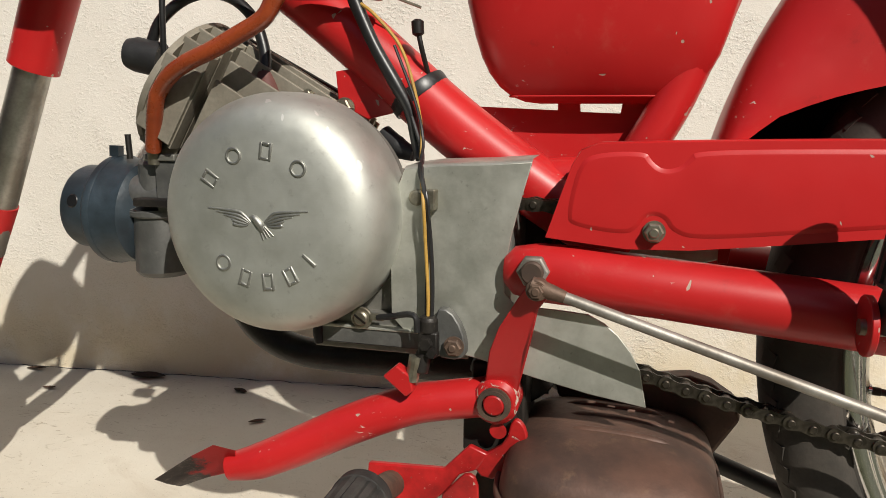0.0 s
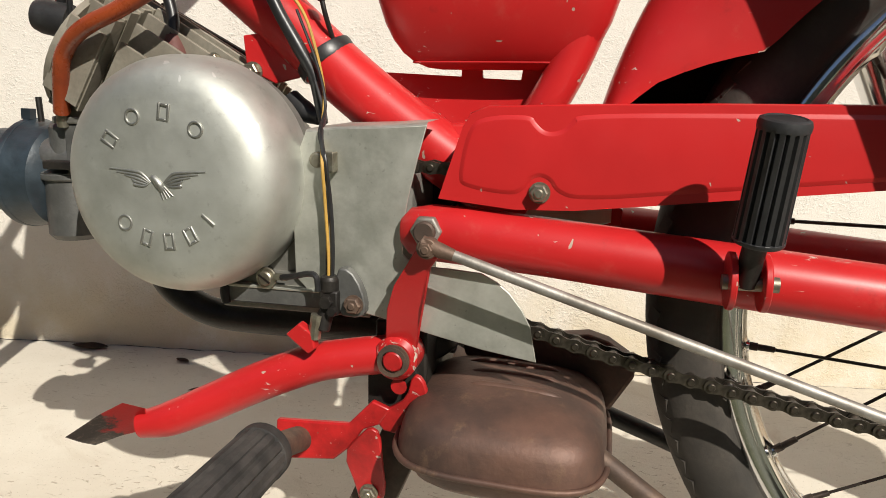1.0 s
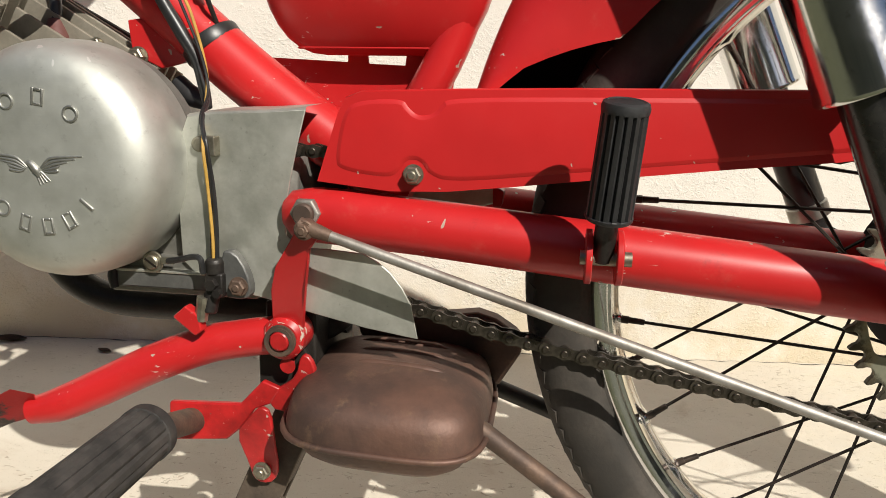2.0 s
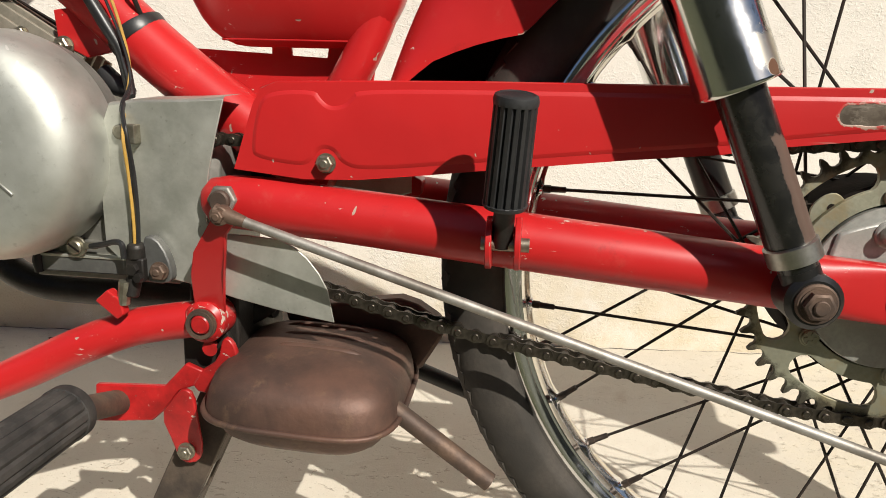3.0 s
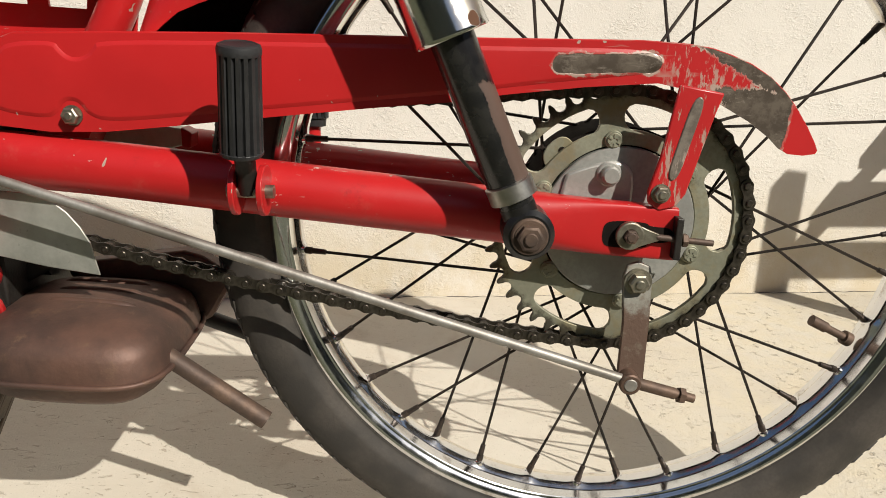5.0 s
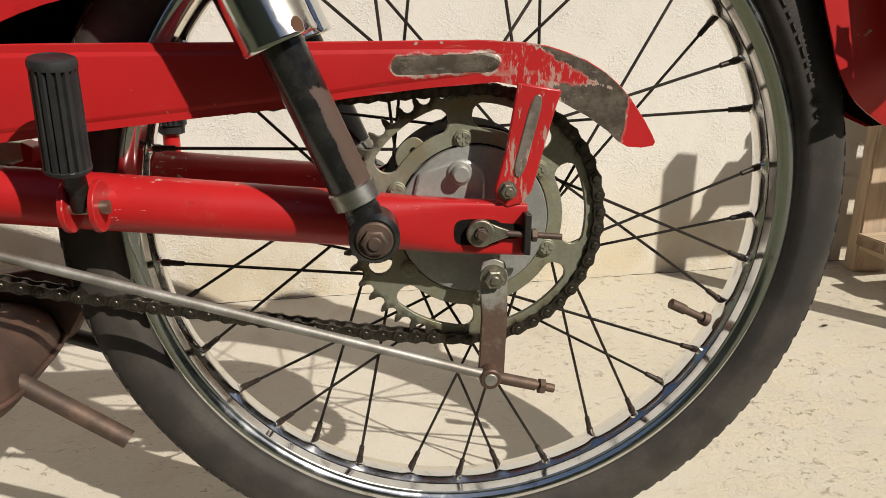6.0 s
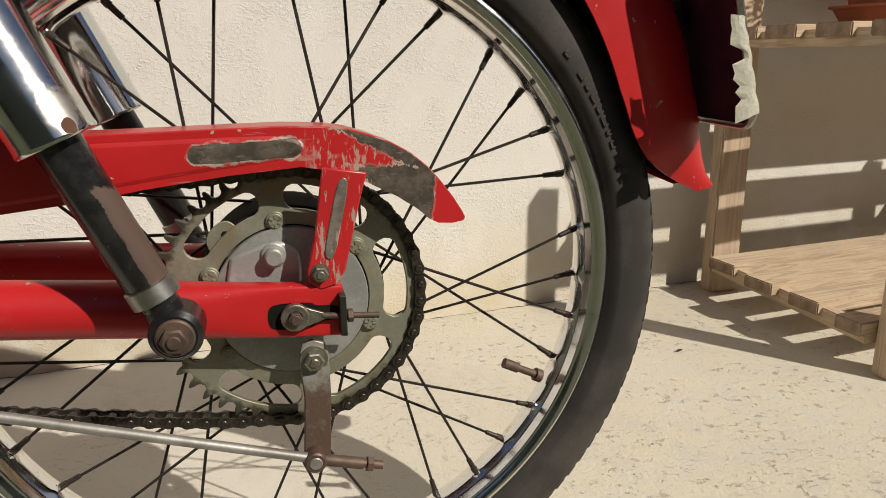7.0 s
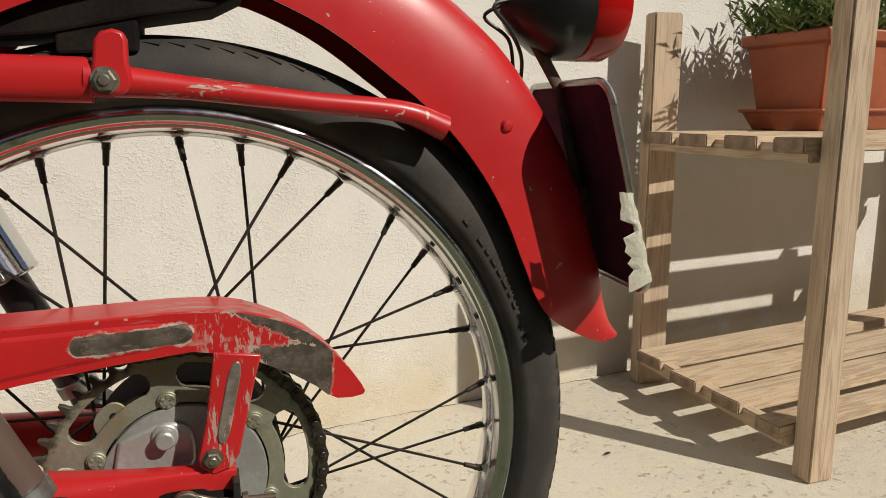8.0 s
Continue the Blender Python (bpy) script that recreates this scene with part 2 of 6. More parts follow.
def guard_paint():
    """Red paint rubbed through to grey-brown metal towards the tail."""
    m = Mat("worn_red_paint", 0.36, 0.0, 0.1, 0.4)
    x, z = m.axis(0), m.axis(2)
    add = lambda a, b: m.math("ADD", a, b)
    mul = lambda a, b: m.math("MULTIPLY", a, b)
    sub = lambda a, b: m.math("SUBTRACT", a, b)
    most = lambda a, b: m.math("MAXIMUM", a, b)
    tone = m.mix(m.ramp(m.noise(14, 5), 0.3, 0.7), RED, RED2)
    tone = m.mix(m.ramp(m.noise(34, 6, 0.75), 0.60, 0.82, 0.0, 0.4), tone, (0.12, 0.012, 0.010))
    ragged = mul(sub(m.noise(70, 6, 0.75, (1.0, 1.0, 0.45)), 0.5), 0.06)
    streak = mul(sub(m.noise(230, 4, 0.7, (1.0, 1.0, 0.25)), 0.5), 0.05)
    gate = m.ramp(m.noise(60, 4, 0.6), 0.46, 0.56)
    # bare tail: everything behind a ragged line, save a red wedge and the tip
    rub = add(add(x, ragged), mul(sub(z, 0.385), 0.6))
    wedge = add(add(sub(0.080, x), mul(m.math("ABSOLUTE", add(sub(z, 0.3815), mul(sub(x, 0.045), 0.30))), -4.0)), add(mul(streak, 1.0), mul(ragged, 0.5)))
    tip = sub(add(x, mul(ragged, 0.22)), add(0.0945, mul(sub(z, 0.3480), 0.16)))
    bare = mul(mul(m.ramp(rub, 0.0355, 0.0375), m.ramp(wedge, -0.001, 0.001, 1.0, 0.0)), m.ramp(tip, 0.0, 0.0008, 1.0, 0.0))
    rim = mul(mul(m.ramp(rub, 0.0300, 0.0325), m.ramp(wedge, 0.0045, 0.0065, 1.0, 0.0)), m.ramp(tip, 0.0016, 0.0022, 1.0, 0.0))
    # the long rubbed patch
    dx = most(sub(m.math("ABSOLUTE", add(x, 0.0208)), 0.0278), 0.0)
    dz = sub(z, add(0.3850, mul(x, 0.035)))
    r = m.math("SQRT", add(mul(dx, dx), mul(dz, dz)))
    patch = m.ramp(add(r, mul(ragged, 0.07)), 0.0054, 0.0059, 1.0, 0.0)
    halo = mul(m.ramp(add(r, mul(ragged, 0.16)), 0.0066, 0.0073, 1.0, 0.0), m.ramp(m.noise(110, 4, 0.6), 0.44, 0.54, 0.15, 0.9))
    # long scratches over the patch and short ones round the bare tail
    lines = mul(mul(m.ramp(m.noise(330, 3, 0.6, (0.07, 1.0, 1.0)), 0.60, 0.66), m.ramp(m.noise(45, 3), 0.42, 0.55)), mul(m.ramp(x, -0.070, -0.045), m.ramp(x, 0.03, 0.04, 1.0, 0.0)))
    short = mul(m.ramp(m.noise(240, 4, 0.7, (1.0, 1.0, 0.3)), 0.54, 0.62), mul(m.ramp(x, 0.008, 0.025), m.ramp(add(x, mul(ragged, 0.4)), 0.080, 0.090, 1.0, 0.0)))
    chip = m.ramp(m.noise(120, 2, 0.4, warp=0.6), 0.73, 0.745)
    worn = most(bare, patch)
    pale = most(most(halo, mul(rim, m.ramp(gate, 0.0, 1.0, 0.25, 1.0))), most(most(mul(short, 0.75), mul(lines, 0.6)), chip))
    metal = m.mix(m.ramp(m.noise(90, 6, 0.7), 0.4, 0.62), (0.085, 0.066, 0.050), (0.15, 0.122, 0.094))
    metal = m.mix(m.ramp(m.noise(300, 3, 0.6, (0.15, 1.0, 1.0)), 0.58, 0.70, 0.0, 0.6), metal, (0.26, 0.22, 0.18))
    metal = m.mix(mul(m.ramp(m.noise(460, 4, 0.7, (0.6, 1.0, 1.0)), 0.54, 0.64), m.ramp(m.noise(55, 3), 0.42, 0.6, 0.0, 0.28)), metal, (0.40, 0.34, 0.28))
    c = m.mix(pale, tone, (0.42, 0.32, 0.26))
    m.colour(m.mix(worn, c, metal))
    m.rough(add(0.33, mul(most(worn, m.noise(50, 5)), 0.14)))
    m.metal(mul(worn, 0.4))
    m.bump(worn, -0.0003, 0.6)
    m.bump(m.noise(26, 3), 0.0008, 0.35)
    m.bump(m.noise(700, 2), 0.00005, 0.5)
    return m


M_GUARD = guard_paint()


def chipped_paint(name, more):
    """Red paint with many pale chips and rusty edges."""
    m = Mat(name, 0.36, 0.0, 0.1, 0.4)
    tone = m.mix(m.ramp(m.noise(20, 6, 0.7), 0.35, 0.75), RED, (0.20, 0.008, 0.008))
    pale = m.ramp(m.noise(150, 5, 0.7, warp=0.8), 0.655 - more, 0.68 - more)
    rust = m.ramp(m.noise(90, 5, 0.7, warp=0.5), 0.67, 0.69)
    m.colour(m.mix(rust, m.mix(pale, tone, (0.46, 0.36, 0.30)), (0.11, 0.06, 0.04)))
    m.bump(m.math("MAXIMUM", pale, rust), -0.0003, 0.6)
    return m


M_CHIP = chipped_paint("chipped_red_paint", 0.0)
M_SCRAPED = chipped_paint("scratched_boss_paint", 0.075)
M_PADS = Mat("worn_pedal_pad", 0.5, 0.2)
_u = M_PADS.math("ADD", M_PADS.axis(0), M_PADS.math("MULTIPLY", M_PADS.math("SUBTRACT", M_PADS.noise(70, 5, 0.7), 0.5), 0.05))
M_PADS.colour(M_PADS.mix(M_PADS.ramp(_u, -0.640, -0.632), M_PADS.mix(M_PADS.ramp(M_PADS.noise(160, 5, 0.7), 0.5, 0.64), (0.05, 0.036, 0.032), (0.15, 0.11, 0.095)), RED))
M_PADS.bump(M_PADS.noise(320, 4), 0.0003, 0.6)
M_FLANGE = Mat("rubbed_red_paint", 0.36, 0.0, 0.1, 0.4)
_t = M_FLANGE.mix(M_FLANGE.ramp(M_FLANGE.noise(14, 5), 0.3, 0.7), RED, RED2)
_w = M_FLANGE.math("MULTIPLY", M_FLANGE.ramp(M_FLANGE.noise(200, 4, 0.7, (0.12, 1.0, 1.0)), 0.50, 0.60), M_FLANGE.ramp(M_FLANGE.axis(0), -0.04, 0.01, 0.12, 0.85))
M_FLANGE.colour(M_FLANGE.mix(_w, _t, (0.30, 0.23, 0.18)))
M_FLANGE.bump(M_FLANGE.noise(700, 2), 0.00005, 0.5)


def strut_paint():
    m = Mat("scraped_red_paint", 0.38, 0.0, 0.15)
    tone = m.mix(m.ramp(m.noise(14, 5), 0.3, 0.7), RED, RED2)
    scrape = m.ramp(m.noise(170, 5, 0.7, (1.0, 1.0, 0.16)), 0.57, 0.62, 0.0, 0.85)
    bare = m.ramp(m.noise(95, 5, 0.7, (1.3, 1.0, 0.2)), 0.60, 0.64)
    m.colour(m.mix(bare, m.mix(scrape, tone, (0.40, 0.30, 0.24)), (0.15, 0.12, 0.095)))
    m.bump(scrape, -0.0002, 0.5)
    return m


M_STRUT = strut_paint()
M_BARE = Mat("scraped_bare_steel", 0.42, 0.4)
_b = M_BARE.mix(M_BARE.ramp(M_BARE.noise(90, 6, 0.7), 0.4, 0.62), (0.17, 0.14, 0.115), (0.27, 0.23, 0.19))
M_BARE.colour(M_BARE.mix(M_BARE.ramp(M_BARE.noise(170, 5, 0.7, (1.0, 1.0, 0.2)), 0.52, 0.60), _b, (0.50, 0.40, 0.34)))
M_BARE.bump(M_BARE.noise(300, 4), 0.0002, 0.6)


def stay_paint():
    """Red paint scratched to bare metal on one stretch of the tube."""
    m = Mat("scratched_red_paint", 0.34, 0.0, 0.12, 0.4)
    x, z = m.axis(0), m.axis(2)
    tone = m.mix(m.ramp(m.noise(14, 5), 0.3, 0.7), RED, RED2)
    where = m.math("MULTIPLY", m.ramp(x, -0.006, 0.006), m.ramp(x, 0.042, 0.058, 1.0, 0.0))
    bare = m.math("MULTIPLY", m.ramp(m.noise(120, 5, 0.7, (0.22, 1.0, 1.0)), 0.57, 0.60), where)
    pale = m.math("MULTIPLY", m.ramp(m.noise(210, 5, 0.7, (0.2, 1.0, 1.0)), 0.58, 0.62), where)
    chip = m.ramp(m.noise(120, 2, 0.4, warp=0.6), 0.72, 0.735)
    c = m.mix(m.math("MAXIMUM", pale, chip), tone, (0.45, 0.34, 0.27))
    m.colour(m.mix(bare, c, (0.16, 0.125, 0.10)))
    m.rough(m.math("ADD", 0.30, m.math("MULTIPLY", m.noise(45, 5), 0.16)))
    m.bump(bare, -0.0003, 0.6)
    return m


M_STAY = stay_paint()


def shock_paint():
    m = Mat("flaking_black_paint", 0.3, 0.0, 0.2)
    z = m.axis(2)
    ragged = m.math("MULTIPLY", m.math("SUBTRACT", m.noise(55, 6, 0.7), 0.5), 0.02)
    flake = m.math("MULTIPLY", m.ramp(m.math("ADD", z, ragged), 0.316, 0.318), m.ramp(m.math("ADD", z, ragged), 0.372, 0.374, 1.0, 0.0))
    x = m.math("ADD", m.axis(0), m.math("MULTIPLY", m.math("SUBTRACT", z, 0.31), 0.44))
    side = m.ramp(m.math("ADD", x, m.math("MULTIPLY", ragged, 0.4)), -0.0735, -0.0725)
    f = m.math("MULTIPLY", flake, side)
    black = m.mix(m.ramp(m.noise(90, 5), 0.4, 0.65), (0.010, 0.010, 0.011), (0.022, 0.021, 0.020))
    m.colour(m.mix(f, black, (0.105, 0.066, 0.052)))
    m.rough(m.math("ADD", 0.24, m.math("MULTIPLY", f, 0.3)))
    m.bump(f, -0.0003, 0.6)
    return m


M_SHOCK = shock_paint()


def stucco():
    m = Mat("rough_stucco", 0.95, 0.0, 0.0, 0.25)
    tone = m.mix(m.ramp(m.noise(2.2, 6, 0.6), 0.3, 0.7), (0.705, 0.677, 0.62), (0.64, 0.607, 0.545))
    damp = m.math("MULTIPLY", m.ramp(m.math("ADD", m.axis(2), m.math("MULTIPLY", m.noise(6, 5), 0.12)), 0.10, 0.30, 1.0, 0.0), m.ramp(m.noise(9, 6, 0.7), 0.25, 0.60))
    tone = m.mix(m.math("MULTIPLY", damp, 0.75), tone, (0.57, 0.48, 0.32))
    # torn flakes left by the trowel, and grit
    rag = m.math("ADD", m.ramp(m.noise(230, 4, 0.6, (0.70, 1.0, 1.0), 0.5, 50.0), 0.46, 0.62), m.ramp(m.noise(175, 4, 0.6, (0.75, 1.0, 1.0), 0.6, -40.0), 0.52, 0.66))
    where = m.ramp(m.noise(16, 4, 0.6), 0.36, 0.64, 0.12, 1.0)
    lump = m.math("MULTIPLY", rag, where)
    m.colour(m.mix(m.math("MULTIPLY", m.ramp(m.noise(60, 6, 0.7), 0.5, 0.75), 0.16), tone, (0.55, 0.50, 0.41)))
    m.bump(m.noise(9, 4), 0.006, 0.4)
    m.bump(lump, 0.0007, 0.65)
    m.bump(m.noise(480, 5, 0.7), 0.0008, 0.6)
    return m


M_WALL = stucco()


def concrete():
    m = Mat("concrete_paving", 0.9, 0.0, 0.0, 0.3)
    coarse = m.ramp(m.math("ADD", m.axis(0), m.math("MULTIPLY", m.noise(4, 4), 0.5)), 0.15, 0.60)
    tone = m.mix(m.ramp(m.noise(3.0, 6, 0.62), 0.3, 0.7), (0.605, 0.565, 0.485), (0.53, 0.48, 0.40))
    stain = m.ramp(m.noise(7.5, 6, 0.7, warp=0.8), 0.54, 0.74, 0.0, 0.6)
    tone = m.mix(stain, tone, (0.43, 0.36, 0.28))
    worm = m.math("MULTIPLY", m.ramp(m.noise(85, 3, 0.5, (0.45, 1.0, 1.0), 2.5), 0.64, 0.68), m.ramp(m.noise(3.1, 3), 0.40, 0.56))
    tone = m.mix(m.math("MULTIPLY", worm, 0.5), tone, (0.28, 0.23, 0.17))
    speck = m.ramp(m.noise(420, 2, 0.5), 0.65, 0.73, 0.0, 0.6)
    tone = m.mix(speck, tone, (0.25, 0.21, 0.16))
    pock = m.math("MULTIPLY", m.math("MULTIPLY", m.ramp(m.noise(70, 5, 0.7), 0.572, 0.635), m.ramp(m.noise(10, 4, 0.6), 0.42, 0.58)), coarse)
    tone = m.mix(m.math("MULTIPLY", coarse, m.ramp(m.noise(22, 6, 0.7), 0.35, 0.65, 0.15, 0.75)), tone, (0.61, 0.54, 0.40))
    m.colour(m.mix(m.math("MULTIPLY", pock, 0.5), tone, (0.29, 0.235, 0.165)))
    m.bump(m.noise(5, 4), 0.006, 0.4)
    m.bump(m.noise(48, 5, 0.65), 0.0018, 0.6)
    m.bump(m.math("MULTIPLY", m.noise(150, 4, 0.7), coarse), 0.0022, 0.7)
    m.bump(pock, -0.002, 0.7)
    m.bump(worm, -0.0014, 0.7)
    m.bump(m.noise(520, 4, 0.7), 0.0006, 0.8)
    return m


M_FLOOR = concrete()


def pine(name, a, b):
    m = Mat(name, 0.72, 0.0, 0.0, 0.3)
    off = m.node("ShaderNodeVectorMath", operation="ADD")
    m.t.links.new(m.co, off.inputs[0])
    sc = m.node("ShaderNodeCombineXYZ")
    for i in range(3):
        m.t.links.new(m.math("MULTIPLY", m.rand(), 7.0 + 3.0 * i), sc.inputs[i])
    m.t.links.new(sc.outputs[0], off.inputs[1])
    m.co = off.outputs[0]
    bend = m.noise(7, 3, 0.5, (0.5, 1.0, 1.0))
    ring = m.noise(34, 5, 0.6, (0.05, 1.0, 1.0), 1.6)
    band = m.math("FRACT", m.math("MULTIPLY", m.math("ADD", ring, bend), 5.0))
    fibre = m.noise(420, 3, 0.6, (0.03, 1.0, 1.0))
    tone = m.mix(m.math("MULTIPLY", m.ramp(m.math("ABSOLUTE", m.math("SUBTRACT", band, 0.5)), 0.10, 0.50, 0.0, 0.8), m.ramp(m.noise(9, 4, 0.6, (0.3, 1.0, 1.0)), 0.3, 0.7, 0.25, 1.0)), a, b)
    knot = m.ramp(m.noise(11, 2, 0.4, (0.6, 1.0, 1.0)), 0.70, 0.77, 0.0, 0.8)
    tone = m.mix(knot, tone, tuple(0.35 * v for v in b))
    grey = m.ramp(m.noise(6, 5, 0.7), 0.45, 0.75, 0.0, 0.5)
    nick = m.ramp(m.noise(85, 4, 0.7, (0.35, 1.0, 1.0)), 0.66, 0.72, 0.0, 0.5)
    tone = m.mix(nick, tone, tuple(0.45 * v for v in b))
    m.colour(m.mix(m.ramp(fibre, 0.5, 0.75, 0.0, 0.3), m.mix(grey, tone, (0.36, 0.32, 0.27)), tuple(0.5 * v for v in b)))
    m.bump(fibre, 0.0005, 0.6)
    m.bump(band, 0.0003, 0.4)
    m.bump(m.noise(22, 4), 0.0014, 0.4)
    return m


M_PINE = pine("weathered_pine", (0.56, 0.43, 0.29), (0.32, 0.215, 0.135))
M_END = plain("pine_end_grain", (0.34, 0.235, 0.155), (0.20, 0.135, 0.09), 0.8, 0.0, 60, 600, 0.0005)
M_PINE_UP = pine("weathered_pine_post", (0.54, 0.41, 0.285), (0.33, 0.23, 0.15))


def leaf_mat():
    m = Mat("green_leaf", 0.45, 0.0)
    m.b.inputs["Subsurface Weight"].default_value = 0.0
    isl = m.node("ShaderNodeNewGeometry").outputs["Random Per Island"]
    m.colour(m.mix(isl, (0.085, 0.150, 0.034), (0.22, 0.30, 0.10)))
    m.bump(m.noise(400, 2), 0.0004, 0.4)
    return m


M_LEAF = leaf_mat()


# ---- mesh helpers ----
def under(ob, parent):
    """Parents ob without moving it from where its mesh was built."""
    if parent:
        place, up = Matrix(), parent
        while up:
            place = (up.matrix_parent_inverse @ up.matrix_basis) @ place
            up = up.parent
        ob.parent, ob.matrix_parent_inverse = parent, place.inverted()
    return ob


def part(name, bm, material, parent=None, label="", smooth=35, bevel=0.0, kind=""):
    """Links a bmesh as one mesh object under its thing or part."""
    me = bpy.data.meshes.new(name)
    bmesh.ops.recalc_face_normals(bm, faces=bm.faces)
    bm.to_mesh(me)
    bm.free()
    mat = material.m if isinstance(material, Mat) else material
    me.materials.append(mat)
    if smooth:
        for p in me.polygons:
            p.use_smooth = True
        me.set_sharp_from_angle(angle=radians(smooth))
    ob = new(name, me)
    under(ob, parent)
    if bevel:
        mod = ob.modifiers.new("bevel", "BEVEL")
        mod.width, mod.segments, mod.limit_method, mod.angle_limit = bevel, 2, "ANGLE", radians(40)
    if label or kind:
        tagged(ob, label, kind=kind)
    return ob


def joined(*bms):
    """Several bmeshes of one part in one."""
    out = bmesh.new()
    for bm in bms:
        me = bpy.data.meshes.new("tmp")
        bm.to_mesh(me)
        bm.free()
        out.from_mesh(me)
        bpy.data.meshes.remove(me)
    return out


def moved(bm, m):
    bm.transform(m)
    return bm


def box(x0, x1, y0, y1, z0, z1):
    bm = bmesh.new()
    bmesh.ops.create_cube(bm, size=1)
    bm.transform(Matrix.Translation(((x0 + x1) / 2, (y0 + y1) / 2, (z0 + z1) / 2)) @ Matrix.Diagonal((x1 - x0, y1 - y0, z1 - z0, 1)))
    return bm


def prism(outline, y0, y1):
    """A plate from an outline in x and z, between two depths."""
    bm = bmesh.new()
    a = [bm.verts.new((x, y0, z)) for x, z in outline]
    b = [bm.verts.new((x, y1, z)) for x, z in outline]
    bm.faces.new(a)
    bm.faces.new(b[::-1])
    for i in range(len(a)):
        j = (i + 1) % len(a)
        bm.faces.new((a[i], b[i], b[j], a[j]))
    return bm


def rounded(outline, times=2):
    """Cuts the corners of a closed outline, again and again, until it is soft."""
    pts = [tuple(p) for p in outline]
    for _ in range(times):
        nxt = []
        for (x0, z0), (x1, z1) in zip(pts, pts[1:] + pts[:1]):
            nxt += [(0.75 * x0 + 0.25 * x1, 0.75 * z0 + 0.25 * z1), (0.25 * x0 + 0.75 * x1, 0.25 * z0 + 0.75 * z1)]
        pts = nxt
    return pts


def ring_bridge(bm, rings, close=True, caps=True):
    for r, s in zip(rings, rings[1:]):
        n = len(r)
        for i in range(n if close else n - 1):
            j = (i + 1) % n
            bm.faces.new((r[i], r[j], s[j], s[i]))
    if caps:
        bm.faces.new(rings[0][::-1])
        bm.faces.new(rings[-1])


def smooth_path(pts, steps=6):
    """A rounded line through the points."""
    pts = [Vector(p) for p in pts]
    ext = [2 * pts[0] - pts[1], *pts, 2 * pts[-1] - pts[-2]]
    out = []
    for i in range(1, len(ext) - 2):
        a, b, c, d = ext[i - 1:i + 3]
        for k in range(steps):
            t = k / steps
            out.append(0.5 * ((2 * b) + (c - a) * t + (2 * a - 5 * b + 4 * c - d) * t * t + (3 * b - a - 3 * c + d) * t ** 3))
    out.append(pts[-1])
    return out


def tube(pts, radius, sides=12, steps=6, caps=True, squash=1.0):
    """A round bar along a line; radius is one number or one for each point."""
    line = smooth_path(pts, steps) if len(pts) > 2 and steps > 1 else [Vector(p) for p in pts]
    n = len(line)
    if isinstance(radius, (int, float)):
        rad = [radius] * n
    else:
        rad = [float(v) for v in np.interp(np.linspace(0, len(radius) - 1, n), range(len(radius)), radius)]
    bm = bmesh.new()
    rings = []
    up = Vector((0, 1, 0))
    for i, p in enumerate(line):
        d = (line[min(i + 1, n - 1)] - line[max(i - 1, 0)]).normalized()
        u = d.cross(up)
        u = u.normalized() if u.length > 1e-3 else d.orthogonal().normalized()
        v = d.cross(u).normalized()
        up = -v if (-v).dot(up) > 0 else v
        rings.append([bm.verts.new(p + rad[i] * (math.cos(a) * u + squash * math.sin(a) * v)) for a in np.linspace(0, 2 * math.pi, sides, endpoint=False)])
    ring_bridge(bm, rings, True, caps)
    return bm


def lathe(profile, sides=48, closed=False, axis="Y"):
    """Turns (radius, offset) pairs about an axis through the origin; offset runs along it."""
    bm = bmesh.new()
    rings = []
    for r, o in profile:
        ring = []
        for a in np.linspace(0, 2 * math.pi, sides, endpoint=False):
            c, s = r * math.cos(a), r * math.sin(a)
            ring.append(bm.verts.new({"Y": (c, o, s), "X": (o, c, s), "Z": (c, s, o)}[axis]))
        rings.append(ring)
    if closed:
        rings.append(rings[0])
    ring_bridge(bm, rings, True, not closed and profile[0][0] > 0 and profile[-1][0] > 0)
    bmesh.ops.remove_doubles(bm, verts=bm.verts, dist=1e-6)
    return bm


def fluted(profile, ribs, deep, axis="Z"):
    """A turned sleeve with ribs: (radius, offset, 1 where ribbed)."""
    bm = bmesh.new()
    rings = []
    for r, o, on in profile:
        ring = []
        for i in range(ribs * 4):
            a = 2 * math.pi * i / (ribs * 4)
            q = r - (deep * on if i % 4 == 3 else 0.0)
            c, s = q * math.cos(a), q * math.sin(a)
            ring.append(bm.verts.new({"Y": (c, o, s), "Z": (c, s, o)}[axis]))
        rings.append(ring)
    ring_bridge(bm, rings)
    return bm


def disc(x, y, z, r, depth, sides=32, edge=0.0):
    """A round plate facing the camera's side: its face at y, going back by depth."""
    e = min(edge, depth / 2)
    prof = [(r - e, 0), (r, e), (r, depth)] if e else [(r, 0), (r, depth)]
    return moved(lathe(prof, sides), Matrix.Translation((x, y, z)))


def hex_bolt(x, y, z, r, height, stud=0.45, washer=1.35):
    """A hexagon head with washer and stud end, standing out towards the camera's side by height."""
    return joined(
        moved(lathe([(r * 0.82, -height), (r, -height * 0.85), (r, 0)], 6), Matrix.Translation((x, y, z))),
        disc(x, y - height * 0.12, z, r * washer, height * 0.12 + 0.0005, 24),
        disc(x, y - height * 1.25, z, r * stud, height * 0.3, 16, 0.0006))


